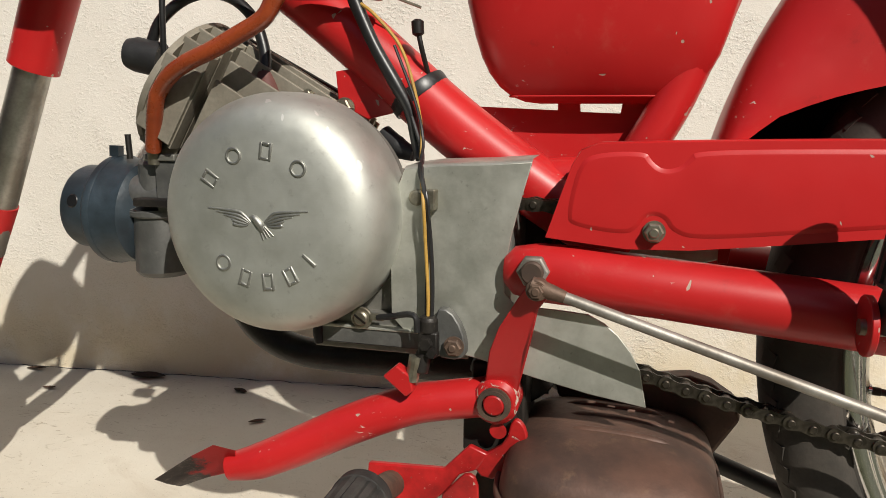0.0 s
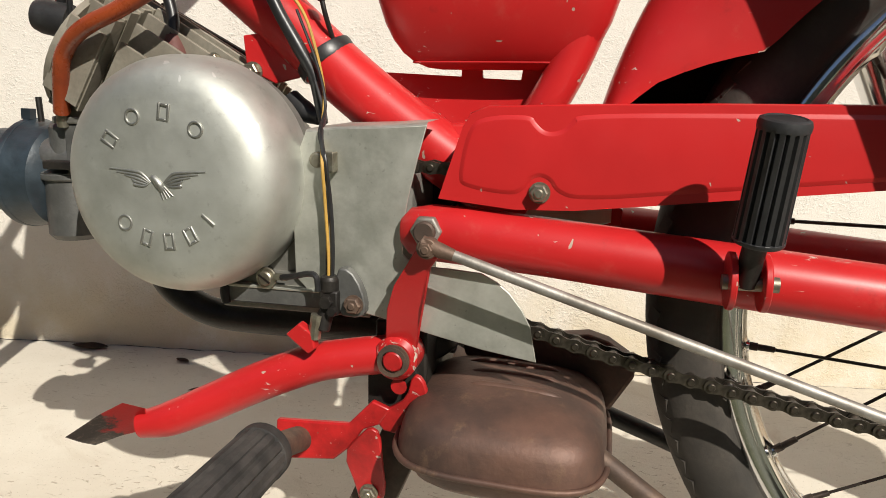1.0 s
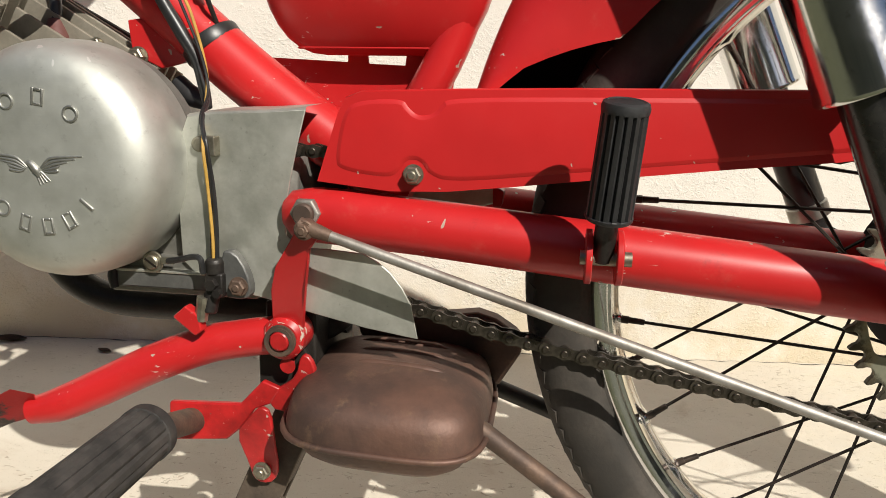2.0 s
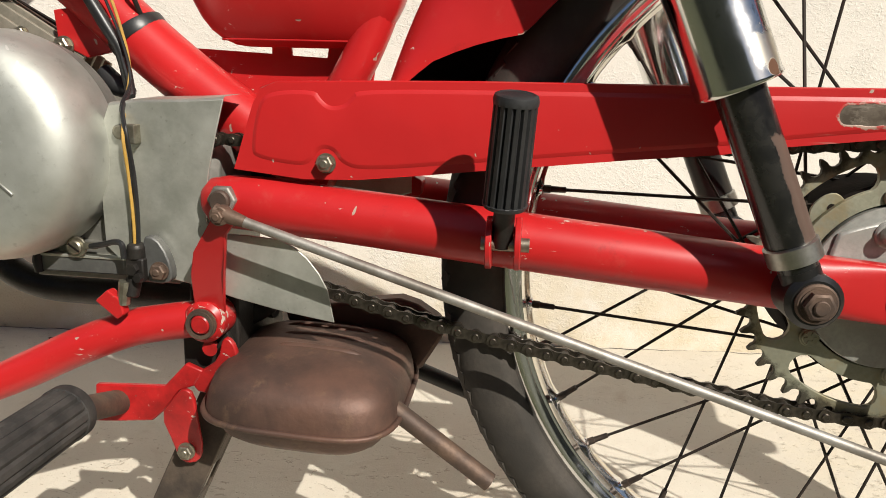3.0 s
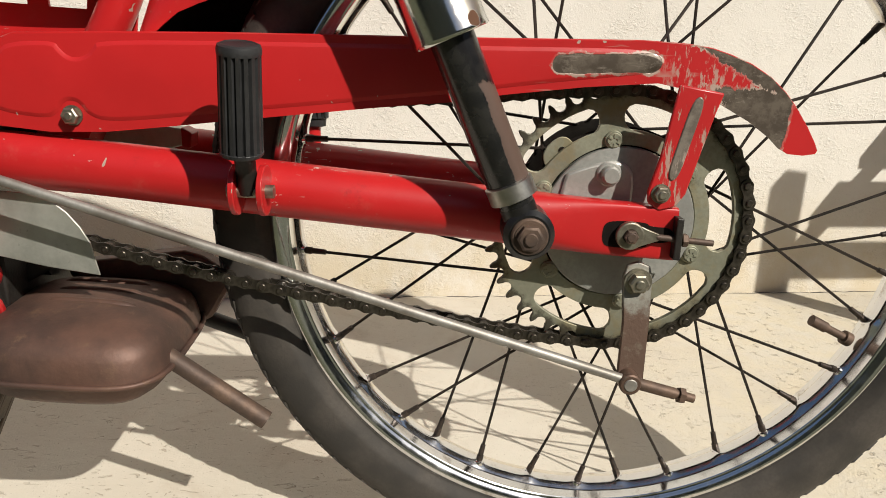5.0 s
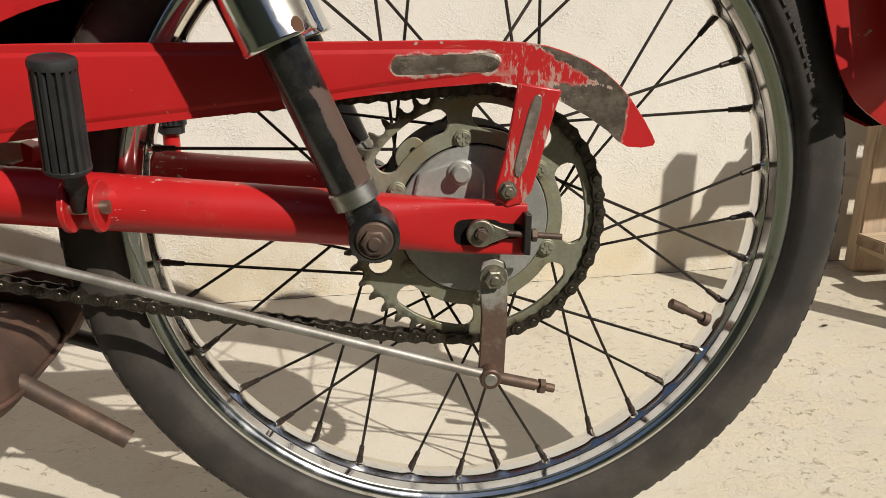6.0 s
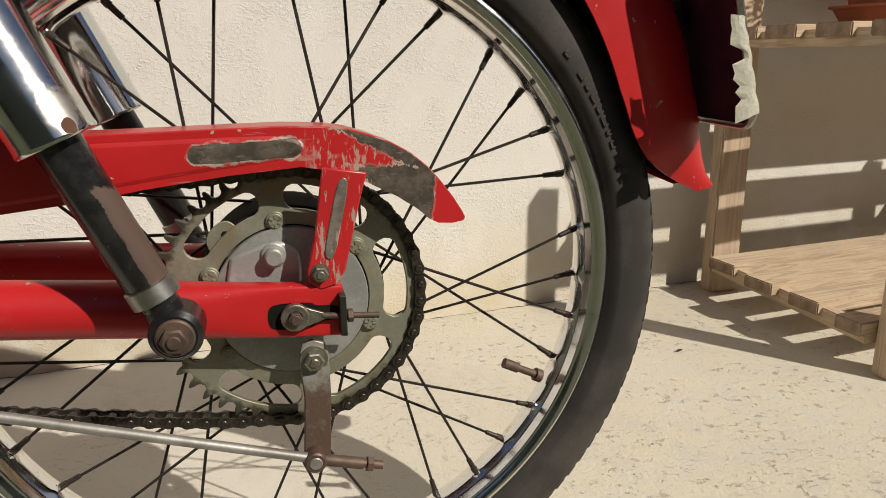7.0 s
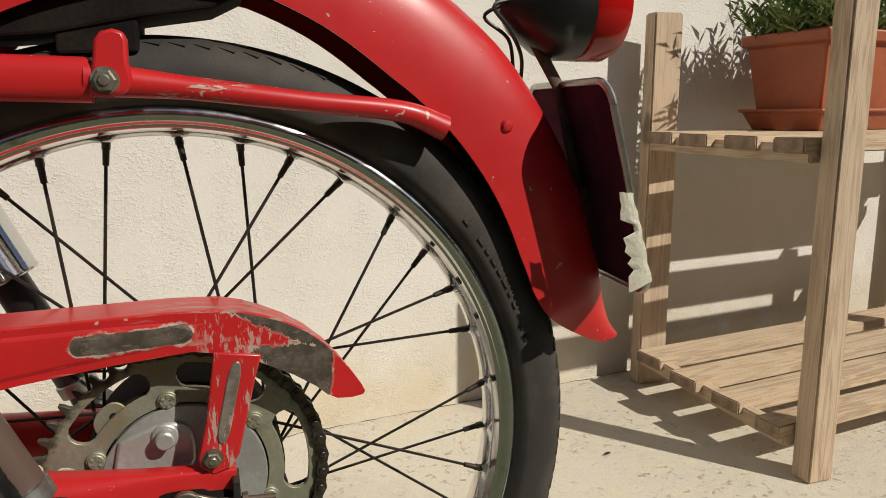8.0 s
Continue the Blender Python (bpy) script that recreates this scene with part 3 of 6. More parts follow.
def loft(sections, sides=24):
    """Superellipse sections along x: (x, y, z, half width, half height, power)."""
    bm = bmesh.new()
    rings = []
    for x, y, z, w, h, p in sections:
        ring = []
        for a in np.linspace(0, 2 * math.pi, sides, endpoint=False):
            c, s = math.cos(a), math.sin(a)
            ring.append(bm.verts.new((x, y + w * math.copysign(abs(c) ** (2 / p), c), z + h * math.copysign(abs(s) ** (2 / p), s))))
        rings.append(ring)
    ring_bridge(bm, rings)
    return bm


def empty(name, at, label, category, group="", kind=""):
    ob = new(name)
    ob.location = at
    ob.empty_display_size = 0.05
    return tagged(ob, label, category, group, kind)


# ---- setting ----
WALL_TURN = math.degrees(math.atan(0.113))
bm = bmesh.new()
bmesh.ops.create_grid(bm, x_segments=60, y_segments=60, size=30)
ground = part("ground", bm, M_FLOOR, None, "pale worn concrete paving with fine cracks and stains", 0, kind="structure")
ground["category"] = "ground"
bm = box(-14, 14, 0, 0.3, 0.0, 3.2)
wall = part("wall_north", bm, M_WALL, None, "rough off-white stuccoed house wall behind the moped", 0, kind="structure")
wall["category"] = "wall"
wall.matrix_world = pose(0, 0.606, -0.02, 0, 0, WALL_TURN)

lawn_mat = plain("lawn_grass", (0.085, 0.090, 0.042), (0.045, 0.052, 0.025), 0.9, 0.0, 3, 60, 0.02)
bm = bmesh.new()
bmesh.ops.create_grid(bm, x_segments=20, y_segments=20, size=0.5)
bm.transform(pose(0, -14.74, 0.004) @ Matrix.Diagonal((60, 29, 1, 1)))
lawn = tagged(part("lawn", bm, lawn_mat, None, "", 0), "dark green lawn beyond the paving", "lawn", kind="structure")
# unseen walls added round the yard, their height set to cut sky fill
unseen_wall_mat = plain("unseen_dark_wall", (0.17, 0.17, 0.13), (0.10, 0.11, 0.08), 0.9, 0.0, 3, 40, 0.02)
for i, (x0, x1, y0, y1) in enumerate(((-14, 14, -7.3, -7.0), (-9.3, -9.0, -7, 0.0), (9.0, 9.3, -7, 1.5))):
    high = (3.6, 3.2, 3.2)[i]
    tagged(part("wall_%s" % ("south", "west", "east")[i], box(x0, x1, y0, y1, 0, high), unseen_wall_mat, None, "", 0), "unseen dark wall added to hold back sky light", "wall", kind="structure")
bm = bmesh.new()
rng = random.Random(3)
pts = [(x, 0.606 + 0.113 * x - 0.004 + rng.uniform(-0.0030, 0.0030), 0.0005) for x in np.linspace(-2.0, 2.0, 240)]
rows = [[bm.verts.new((x, y - w * max(0.04, 1.5 * rng.random() - 0.3), z)) for x, y, z in pts] for w in (0.0022, -0.0022)]
ring_bridge(bm, rows, False, False)
tagged(part("floor_joint", bm, M_GREASE, None, "", 0), "thin dark crack where wall meets paving", "crack", kind="structure")

# ---- moped ----
moped = empty("moped", (0, 0, 0), "old red moped with worn paint parked beside the wall", "moped")
AX, AZ = 0.002, 0.2795

# rear wheel; the nipples stand in uneven pairs round the rim
SPOKE_AT = [10 * i - 1.2 - (1.2 if (i // 2) % 2 == 0 else 0.0) for i in range(36)]


def rear_wheel():
    # hub coloured black in place of the shade behind the sprocket
    hub = part("rear_wheel", moved(lathe([(0.010, -0.032), (0.03, -0.030), (0.050, -0.026), (0.050, -0.019), (0.036, -0.012), (0.034, 0.010), (0.060, 0.016), (0.062, 0.024), (0.060, 0.05), (0.012, 0.055)], 40), Matrix.Translation((AX, 0, AZ))), M_FLAT_BLACK, moped, "spoked rear wheel with chromed rim and black tyre")
    # rim: a shallow channel with rolled lips
    half = [(0.2212, 0.0), (0.2212, 0.0030), (0.2214, 0.0046), (0.2221, 0.0058), (0.2243, 0.0090), (0.2248, 0.0096), (0.2251, 0.0104), (0.2266, 0.0174), (0.2272, 0.0179), (0.2282, 0.0181), *[(0.2285 + 0.0125 * u, 0.0178 + 0.0037 * math.sin(math.pi * u) ** 0.8) for u in (0.04, 0.1, 0.2, 0.32, 0.44, 0.56, 0.68, 0.80, 0.90, 0.97)], (0.2411, 0.0172)]
    inner = [(0.2390, 0.0150), (0.2350, 0.0130), (0.2300, 0.0080), (0.2270, 0.0)]
    ring = half + inner
    prof = ring + [(r, -o) for r, o in ring[::-1][1:-1]]
    bm = lathe(prof, 432, True)
    # punched dimples round the nipples bulge towards the hub
    for v in bm.verts:
        r = math.hypot(v.co.x, v.co.z)
        if r < 0.2247 and abs(v.co.y) < 0.0100:
            a = math.degrees(math.atan2(v.co.z, v.co.x))
            near = min(abs((a - at + 180) % 360 - 180) for at in SPOKE_AT)
            push = 0.0019 * math.exp(-(near / 1.05) ** 2) * math.exp(-(v.co.y / 0.0062) ** 2)
            v.co.x *= 1 - push / r
            v.co.z *= 1 - push / r
    part("rim", moved(bm, Matrix.Translation((AX, 0, AZ))), M_CHROME, hub, "chromed rim with slight pitting and punched dimples", 28)
    # tyre, pressed a little flat where it stands
    t = []
    for a in np.linspace(-112, 112, 33):
        c, si = math.cos(radians(a)), math.sin(radians(a))
        t.append((0.2565 + 0.0265 * (abs(c) ** 0.9) * math.copysign(1, c), 0.0275 * math.copysign(abs(si) ** 0.85, si)))
    t += [(0.2365, 0.0150), (0.2365, -0.0150)]
    bm = moved(lathe(t, 180, True), Matrix.Translation((AX, 0, AZ)))
    for v in bm.verts:
        v.co.z = max(v.co.z, 0.0005)
    tyre = part("tyre", bm, M_RUBBER, hub, "worn black tyre", 40)
    # tread blocks round the shoulders
    bm = bmesh.new()
    for i in range(120):
        a = 2 * math.pi * i / 120
        for side in (-1, 1):
            blk = box(-0.0050, 0.0050, -0.0050, 0.0050, -0.003, 0.0008)
            blk.transform(Matrix.Translation((AX, 0, AZ)) @ Matrix.Rotation(a + (0.026 if side > 0 else 0), 4, "Y") @ Matrix.Translation((0, side * 0.0165, 0.2782)) @ Matrix.Rotation(side * radians(-30), 4, "X") @ Matrix.Rotation(side * 0.35, 4, "Z"))
            me = bpy.data.meshes.new("tmp")
            blk.to_mesh(me)
            blk.free()
            bm.from_mesh(me)
            bpy.data.meshes.remove(me)
    for v in bm.verts:
        v.co.z = max(v.co.z, 0.0004)
    part("tread", bm, M_RUBBER, tyre, "", 0, kind="stuff")
    # raised lettering on the sidewall, as bars
    bm = bmesh.new()
    bars = []
    for i, w in enumerate((0.006, 0.0, 0.007, 0.005, 0.007, 0.006, 0.008, 0.004, 0.006, 0.0, 0.004, 0.004)):
        if w:
            b = joined(box(-0.0030, 0.0030, -0.0004, 0.0004, -w / 2, -w / 2 + 0.0013), box(-0.0030, 0.0030, -0.0004, 0.0004, w / 2 - 0.0013, w / 2), box(-0.0030, -0.0018, -0.0004, 0.0004, -w / 2, w / 2))
            b.transform(Matrix.Translation((AX, 0, AZ)) @ Matrix.Rotation(radians(-39 + i * 2.1), 4, "Y") @ Matrix.Translation((0.2545, -0.0276, 0)) @ Matrix.Rotation(radians(4), 4, "Z"))
            bars.append(b)
    part("lettering", joined(*bars), M_RUBBER, tyre, "", 0)
    # spokes: one mesh for each lean and side, turned round the hub
    kinds = {}
    for side in (-1, 1):
        for lean in (-1, 1):
            h, rh = radians(lean * 75), (0.047 if side < 0 else 0.056)
            a = Vector((rh * math.cos(h), side * 0.022, rh * math.sin(h)))
            back = radians(-1.2 if lean < 0 else 0.0)
            n0 = Vector((0.2206 * math.cos(back), side * 0.0035, 0.2206 * math.sin(back)))
            d = (a - n0).normalized()
            wire = tube([n0 + d * 0.010, a], 0.00112, 6, 1)
            nipple = tube([n0 - d * 0.002, n0 + d * 0.0050, n0 + d * 0.0052, n0 + d * 0.0150, n0 + d * 0.0156], [0.0027, 0.0027, 0.0022, 0.0020, 0.0012], 8, 1)
            cup = tube([n0 - d * 0.003, n0 - d * 0.0002, n0 + d * 0.0006], [0.0046, 0.0040, 0.0026], 12, 1)
            me = bpy.data.meshes.new("spoke")
            sizes = [len(b.faces) for b in (wire, nipple, cup)]
            bm = joined(wire, nipple, cup)
            bm.to_mesh(me)
            bm.free()
            for mat in (M_SPOKE, M_NIPPLE, M_CHROME):
                me.materials.append(mat.m)
            for p in me.polygons:
                p.use_smooth = True
                p.material_index = 0 if p.index < sizes[0] else (1 if p.index < sizes[0] + sizes[1] else 2)
            me.set_sharp_from_angle(angle=radians(45))
            kinds[side, lean] = me
    for i in range(36):
        side, lean = (-1 if i % 2 else 1), (1 if (i // 2) % 2 else -1)
        ob = new("spoke", kinds[side, lean])
        ob.matrix_basis = Matrix.Translation((AX, 0, AZ)) @ Matrix.Rotation(radians(-10 * i + 1.2), 4, "Y")
        under(ob, hub)
    # valve
    a = radians(-26)
    d = Vector((math.cos(a), 0, math.sin(a)))
    c = Vector((AX, 0, AZ))
    part("valve", joined(tube([c + d * 0.216, c + d * 0.2105], 0.0055, 12, 1), tube([c + d * 0.212, c + d * 0.194], 0.0031, 12, 1), tube([c + d * 0.194, c + d * 0.181], 0.0042, 14, 1)), M_RUSTY, hub, "capped tyre valve")
    # chain wheel with slots and teeth
    bm = bmesh.new()
    teeth, rp, gullet = 46, 0.0885, 0.0041
    prof = []
    for i in range(teeth):
        a = radians(-99 + 360 * i / teeth)
        er, et = Vector((math.cos(a), math.sin(a))), Vector((-math.sin(a), math.cos(a)))
        for f in (-96, -66, -33, 0, 33, 66, 96):
            q = er * (rp - gullet * math.cos(radians(f))) + et * (gullet * math.sin(radians(f)))
            prof.append((AX + q.x, AZ + q.y))
        for f in (0.43, 0.50, 0.57):
            b, r = a + 2 * math.pi * f / teeth, rp + (0.0040 if f == 0.50 else 0.0033)
            prof.append((AX + r * math.cos(b), AZ + r * math.sin(b)))
    outer = [bm.verts.new((x, 0, z)) for x, z in prof]
    edges = [bm.edges.new((outer[i], outer[(i + 1) % len(outer)])) for i in range(len(outer))]
    def loop(points):
        vs = [bm.verts.new((x, 0, z)) for x, z in points]
        edges.extend(bm.edges.new((vs[i], vs[(i + 1) % len(vs)])) for i in range(len(vs)))
    loop([(AX + 0.0526 * math.cos(a), AZ + 0.0526 * math.sin(a)) for a in np.linspace(0, 2 * math.pi, 72, endpoint=False)])
    for k in range(6):
        mid = radians(128 + 60 * k)
        pts = []
        for a in np.linspace(-18, 18, 10):
            pts.append((0.0795, a))
        for a in np.linspace(80, -80, 7):
            pts.append((0.0712 + 0.0083 * math.sin(radians(a)), 18 + 5.5 * math.cos(radians(a))))
        for a in np.linspace(18, -18, 10):
            pts.append((0.0629, a))
        for a in np.linspace(-80, 80, 7):
            pts.append((0.0712 + 0.0083 * math.sin(radians(a)), -18 - 5.5 * math.cos(radians(a))))
        loop([(AX + r * math.cos(mid + radians(a)), AZ + r * math.sin(mid + radians(a))) for r, a in pts])
    bmesh.ops.triangle_fill(bm, edges=edges, use_beauty=True)
    geo = bmesh.ops.extrude_face_region(bm, geom=list(bm.faces))
    bmesh.ops.translate(bm, verts=[v for v in geo["geom"] if isinstance(v, bmesh.types.BMVert)], vec=(0, -0.0042, 0))
    bmesh.ops.translate(bm, verts=list(bm.verts), vec=(0, -0.0265, 0))
    sp = part("sprocket", bm, M_ZINC, hub, "dull zinc chain wheel with oval slots and grimy teeth", 30, 0.0004)
    # drum behind the chain wheel, brake plate with its cast boss in front
    # the drum's black holds the shade seen through the slots
    part("brake_drum", moved(lathe([(0.020, -0.0255), (0.0620, -0.0255), (0.0640, -0.0240), (0.0640, 0.0300), (0.0600, 0.0380), (0.020, 0.0400)], 64), Matrix.Translation((AX, 0, AZ))), M_FLAT_BLACK, hub, "brake drum in black that stands in for its shade")
    part("drum_lug", joined(prism(rounded([(-0.0535, 0.3240), (-0.0400, 0.3375), (-0.0300, 0.3320), (-0.0290, 0.3180), (-0.0440, 0.3070)], 2), -0.0262, -0.0240)), M_ZINC, hub, "grey lug with a drilled hole", 30, 0.0004)
    part("lug_hole", disc(-0.0385, -0.0266, 0.3265, 0.0026, 0.002, 20), M_FLAT_BLACK, hub)
    part("brake_plate", moved(lathe([(0.0515, -0.0280), (0.0515, -0.0328), (0.0508, -0.0336), (0.0480, -0.0338), (0.02, -0.0345), (0.012, -0.036)], 72), Matrix.Translation((AX, 0, AZ))), M_HUB, hub, "grey cast brake plate")
    boss = rounded([(-0.0610, 0.2960), (-0.0520, 0.3062), (-0.0310, 0.3152), (-0.0185, 0.3196), (-0.0060, 0.3225), (0.0040, 0.3200), (0.0090, 0.3120), (0.0090, 0.2900), (-0.0100, 0.2750), (-0.0560, 0.2760)], 1)
    part("boss", prism([(x, z) for x, z in boss if math.hypot(x - AX, z - AZ) < 0.0512], -0.0372, -0.0334), M_BOSS, hub, "smooth pale cast boss", 30, 0.0022)
    part("pivot_pin", joined(disc(-0.0085, -0.0392, 0.3135, 0.0084, 0.003, 24, 0.001), disc(-0.0085, -0.0465, 0.3135, 0.0060, 0.008, 24, 0.0012)), M_BOSS, hub)
    for k in range(6):
        a = radians(98 + 60 * k)
        c = Matrix.Translation((AX + 0.0562 * math.cos(a), -0.0307, AZ + 0.0562 * math.sin(a)))
        dots = [moved(box(-0.0006, 0.0006, -0.0040, -0.0030, 0.0018, 0.0042), Matrix.Rotation(radians(60 * j + 11 * k), 4, "Y")) for j in range(6)]
        part("bolt", moved(joined(disc(0, -0.0022, 0, 0.0062, 0.0024, 28, 0.0005), disc(0, -0.0034, 0, 0.0050, 0.0014, 28, 0.0005), *dots), c), M_ZINC, hub)
    return hub


wheel = rear_wheel()

# chain: one closed run, each link a piece
def chain():
    pitch = 2 * 0.0885 * math.sin(math.pi / 46)
    y = -0.0286
    path = [Vector((AX + 0.0885 * math.cos(radians(a)), y, AZ + 0.0885 * math.sin(radians(a)))) for a in np.linspace(-99, 93, 120)]
    top = smooth_path([path[-1], (-0.10, y, 0.3605), (-0.20, y, 0.3535), (-0.30, y, 0.3505), (-0.402, y, 0.3525)], 30)[1:]
    front = [Vector((-0.424 + 0.03 * math.cos(radians(a)), y, 0.318 + 0.036 * math.sin(radians(a)))) for a in np.linspace(80, 250, 40)]
    low = smooth_path([front[-1], (-0.385, y, 0.2615), (-0.347, y, 0.2515), (-0.307, y, 0.2410), (-0.270, y, 0.2330), (-0.216, y, 0.2225), (-0.146, y, 0.2100), (-0.059, y, 0.1960), path[0]], 20)[1:]
    line = path + top + front + low
    pins, need = [line[0]], pitch
    for a, b in zip(line, line[1:]):
        seg = (b - a).length
        while seg >= need:
            a = a + (b - a) * (need / seg)
            pins.append(a.copy())
            seg -= need
            need = pitch
        need -= seg
    def plate(y0, thick, link):
        n = 8
        out = []
        for a in np.linspace(90, 270, n):
            out.append((-pitch / 2 + link * math.cos(radians(a)), link * math.sin(radians(a))))
        out.append((0, -link * 0.72))
        for a in np.linspace(-90, 90, n):
            out.append((pitch / 2 + link * math.cos(radians(a)), link * math.sin(radians(a))))
        out.append((0, link * 0.72))
        return prism(out, y0, y0 + thick)
    rivets = [disc(x, -0.0072, 0, 0.0024, 0.0144, 10, 0.0005) for x in (-pitch / 2, pitch / 2)]
    outer = joined(plate(-0.0058, 0.0012, 0.0044), plate(0.0046, 0.0012, 0.0044), *rivets)
    roll = [disc(x, -0.0034, 0, 0.0036, 0.0068, 12) for x in (-pitch / 2, pitch / 2)]
    inner = joined(plate(-0.0045, 0.0012, 0.0044), plate(0.0033, 0.0012, 0.0044), *roll)
    root = part("chain", outer, M_CHAIN, moped, "dark oily drive chain", 30)
    me_o = root.data
    link = part("link", inner, M_CHAIN, root, "", 30)
    me_i = link.data
    first = True
    for i, (a, b) in enumerate(zip(pins, pins[1:])):
        d = (b - a).normalized()
        m = Matrix.Translation((a + b) / 2) @ Matrix.Rotation(math.atan2(-d.z, d.x), 4, "Y")
        if i == 0:
            root.matrix_basis = m
            continue
        ob = link if first else new("link", me_i if i % 2 else me_o)
        first = False
        ob.parent, ob.matrix_parent_inverse, ob.matrix_basis = root, Matrix(), root.matrix_basis.inverted() @ m
    return root


chain()

# swing arm
def arm(side):
    y = side * 0.048
    bm = loft([(-0.432, y, 0.3155, 0.006, 0.008, 2.4), (-0.426, y, 0.3155, 0.011, 0.0145, 2.4), (-0.412, y, 0.3150, 0.014, 0.0175, 2.2), (-0.390, y, 0.3140, 0.0165, 0.0180, 2), (-0.345, y, 0.3105, 0.0175, 0.0178, 2),
               (-0.230, y, 0.3000, 0.0182, 0.0182, 2), (-0.120, y, 0.2900, 0.0182, 0.0182, 2), (-0.075, y, 0.2860, 0.0175, 0.0182, 2.2), (-0.045, y * 1.06, 0.2836, 0.0120, 0.0180, 3),
               (-0.020, y * 1.12, 0.2820, 0.0080, 0.0178, 5), (0.0, y * 1.14, 0.2808, 0.0068, 0.0176, 8), (0.033, y * 1.14, 0.2790, 0.0066, 0.0174, 10)], 28)
    return bm


swing = part("swing_arm", joined(arm(-1), arm(1), tube([(-0.413, -0.05, 0.316), (-0.413, 0.05, 0.316)], 0.012, 16, 1), tube([(-0.325, -0.05, 0.308), (-0.325, 0.05, 0.308)], 0.010, 14, 1)), M_RED, moped, "red tubular swing arm with chipped paint", 40)
part("pivot_nut", joined(moved(lathe([(0.0086, -0.0034), (0.0098, -0.0024), (0.0098, 0.0025)], 6), Matrix.Translation((-0.4130, -0.0625, 0.3185)))), M_ROD, swing, "dull zinc pivot nut", 30, 0.0006)
part("pivot_stud", joined(disc(-0.4130, -0.0700, 0.3185, 0.0066, 0.0045, 24, 0.001)), M_RUSTY, swing, "brown stud end")
part("front_plate", prism([(-0.3800, 0.3120), (-0.3703, 0.3247), (-0.3200, 0.3300), (-0.3055, 0.3287), (-0.3011, 0.3182), (-0.3150, 0.3140)], 0.0150, 0.0280), M_SHEET, swing, "dusty grey cross plate", 0, 0.001)
part("plate_edge", prism([(-0.3060, 0.3300), (-0.2985, 0.3262), (-0.3000, 0.3150), (-0.3060, 0.3150)], 0.0120, 0.0290), M_RED, swing, "", 0, 0.001)
# axle with adjuster
# slot drawn as a thin black plate on the arm's face
part("axle_slot", prism(rounded([(-0.0150, 0.2850), (-0.0090, 0.2878), (0.0130, 0.2870), (0.0150, 0.2842), (0.0305, 0.2838), (0.0305, 0.2740), (0.0150, 0.2735), (0.0130, 0.2700), (-0.0090, 0.2698), (-0.0150, 0.2725)], 2), -0.0619, -0.0605), M_FLAT_BLACK, swing, "axle slot drawn as a flat black patch", 0)
eye = joined(moved(lathe([(0.0044, -0.0021), (0.0084, -0.0021), (0.0092, -0.0014), (0.0092, 0.0020), (0.0044, 0.0020)], 36, True), Matrix.Translation((AX, -0.0648, 0.2788))),
             prism([(0.0080, 0.2856), (0.0125, 0.2835), (0.0205, 0.2805), (0.0205, 0.2762), (0.0125, 0.2735), (0.0080, 0.2718)], -0.0664, -0.0634))
part("chain_adjuster", eye, M_BOLT, swing, "dull zinc adjuster eye", 30, 0.0005)
part("adjuster_stud", joined(tube([(0.0190, -0.0648, 0.2784), (0.0556, -0.0648, 0.2752)], 0.0021, 12, 1), moved(lathe([(0.0040, -0.0020), (0.0045, -0.0014), (0.0045, 0.0014), (0.0040, 0.0020)], 6, False, "X"), Matrix.Translation((0.0370, -0.0648, 0.2768)))), M_RUSTY, swing, "threaded stud with nut")
part("axle_nut", joined(moved(lathe([(0.0040, -0.0040), (0.0047, -0.0034), (0.0047, 0.0)], 6), Matrix.Translation((AX, -0.0665, 0.2788))), disc(AX, -0.0712, 0.2788, 0.0032, 0.003, 20, 0.0006)), M_RUSTY, swing, "brown axle nut")
part("end_cap", prism([(0.0300, 0.2920), (0.0345, 0.2915), (0.0345, 0.2640), (0.0300, 0.2645)], -0.0690, -0.0500), M_GREASE, swing, "dark steel end plate", 0, 0.0008)

# shock absorbers
def shock(side):
    y = -0.085 if side < 0 else 0.090
    lo, d = Vector((-0.0665, y, 0.2850)), Vector((-0.40, 0, 0.90)).normalized()
    at = lambda s: lo + d * s
    body = part("shock_absorber", tube([at(0.012), at(0.0300), at(0.0335), at(0.15)], [0.0108, 0.0108, 0.0132, 0.0132], 32, 1), M_SHOCK if side < 0 else M_BLACK, moped, "black shock absorber with flaking paint and chromed cover", 40)
    part("eye", joined(disc(lo.x, y - 0.012, lo.z, 0.0155, 0.026, 32, 0.003), tube([at(0.0), at(0.018)], 0.011, 18, 1)), M_BLACK, body, "black lower eye")
    part("collar", tube([at(0.0215), at(0.0225), at(0.0325), at(0.0335)], [0.0118, 0.0146, 0.0146, 0.0130], 32, 1), M_STEEL, body, "bright metal collar")
    part("cover", tube([at(0.1212), at(0.1216), at(0.1226), at(0.1240), at(0.1252), at(0.30)], [0.0150, 0.0222, 0.0229, 0.0229, 0.0225, 0.0225], 56, 1), M_COVER, body, "chromed upper cover with a rust spot at its rim", 35)
    if side < 0:
        part("bolt", joined(disc(lo.x, y - 0.0145, lo.z, 0.0112, 0.004, 28, 0.001), hex_bolt(lo.x, y - 0.0145, lo.z, 0.0082, 0.006, 0.5, 1.1)), M_RUSTY, body, "rusty mounting nut")
    return body


shock(-1)
shock(1)

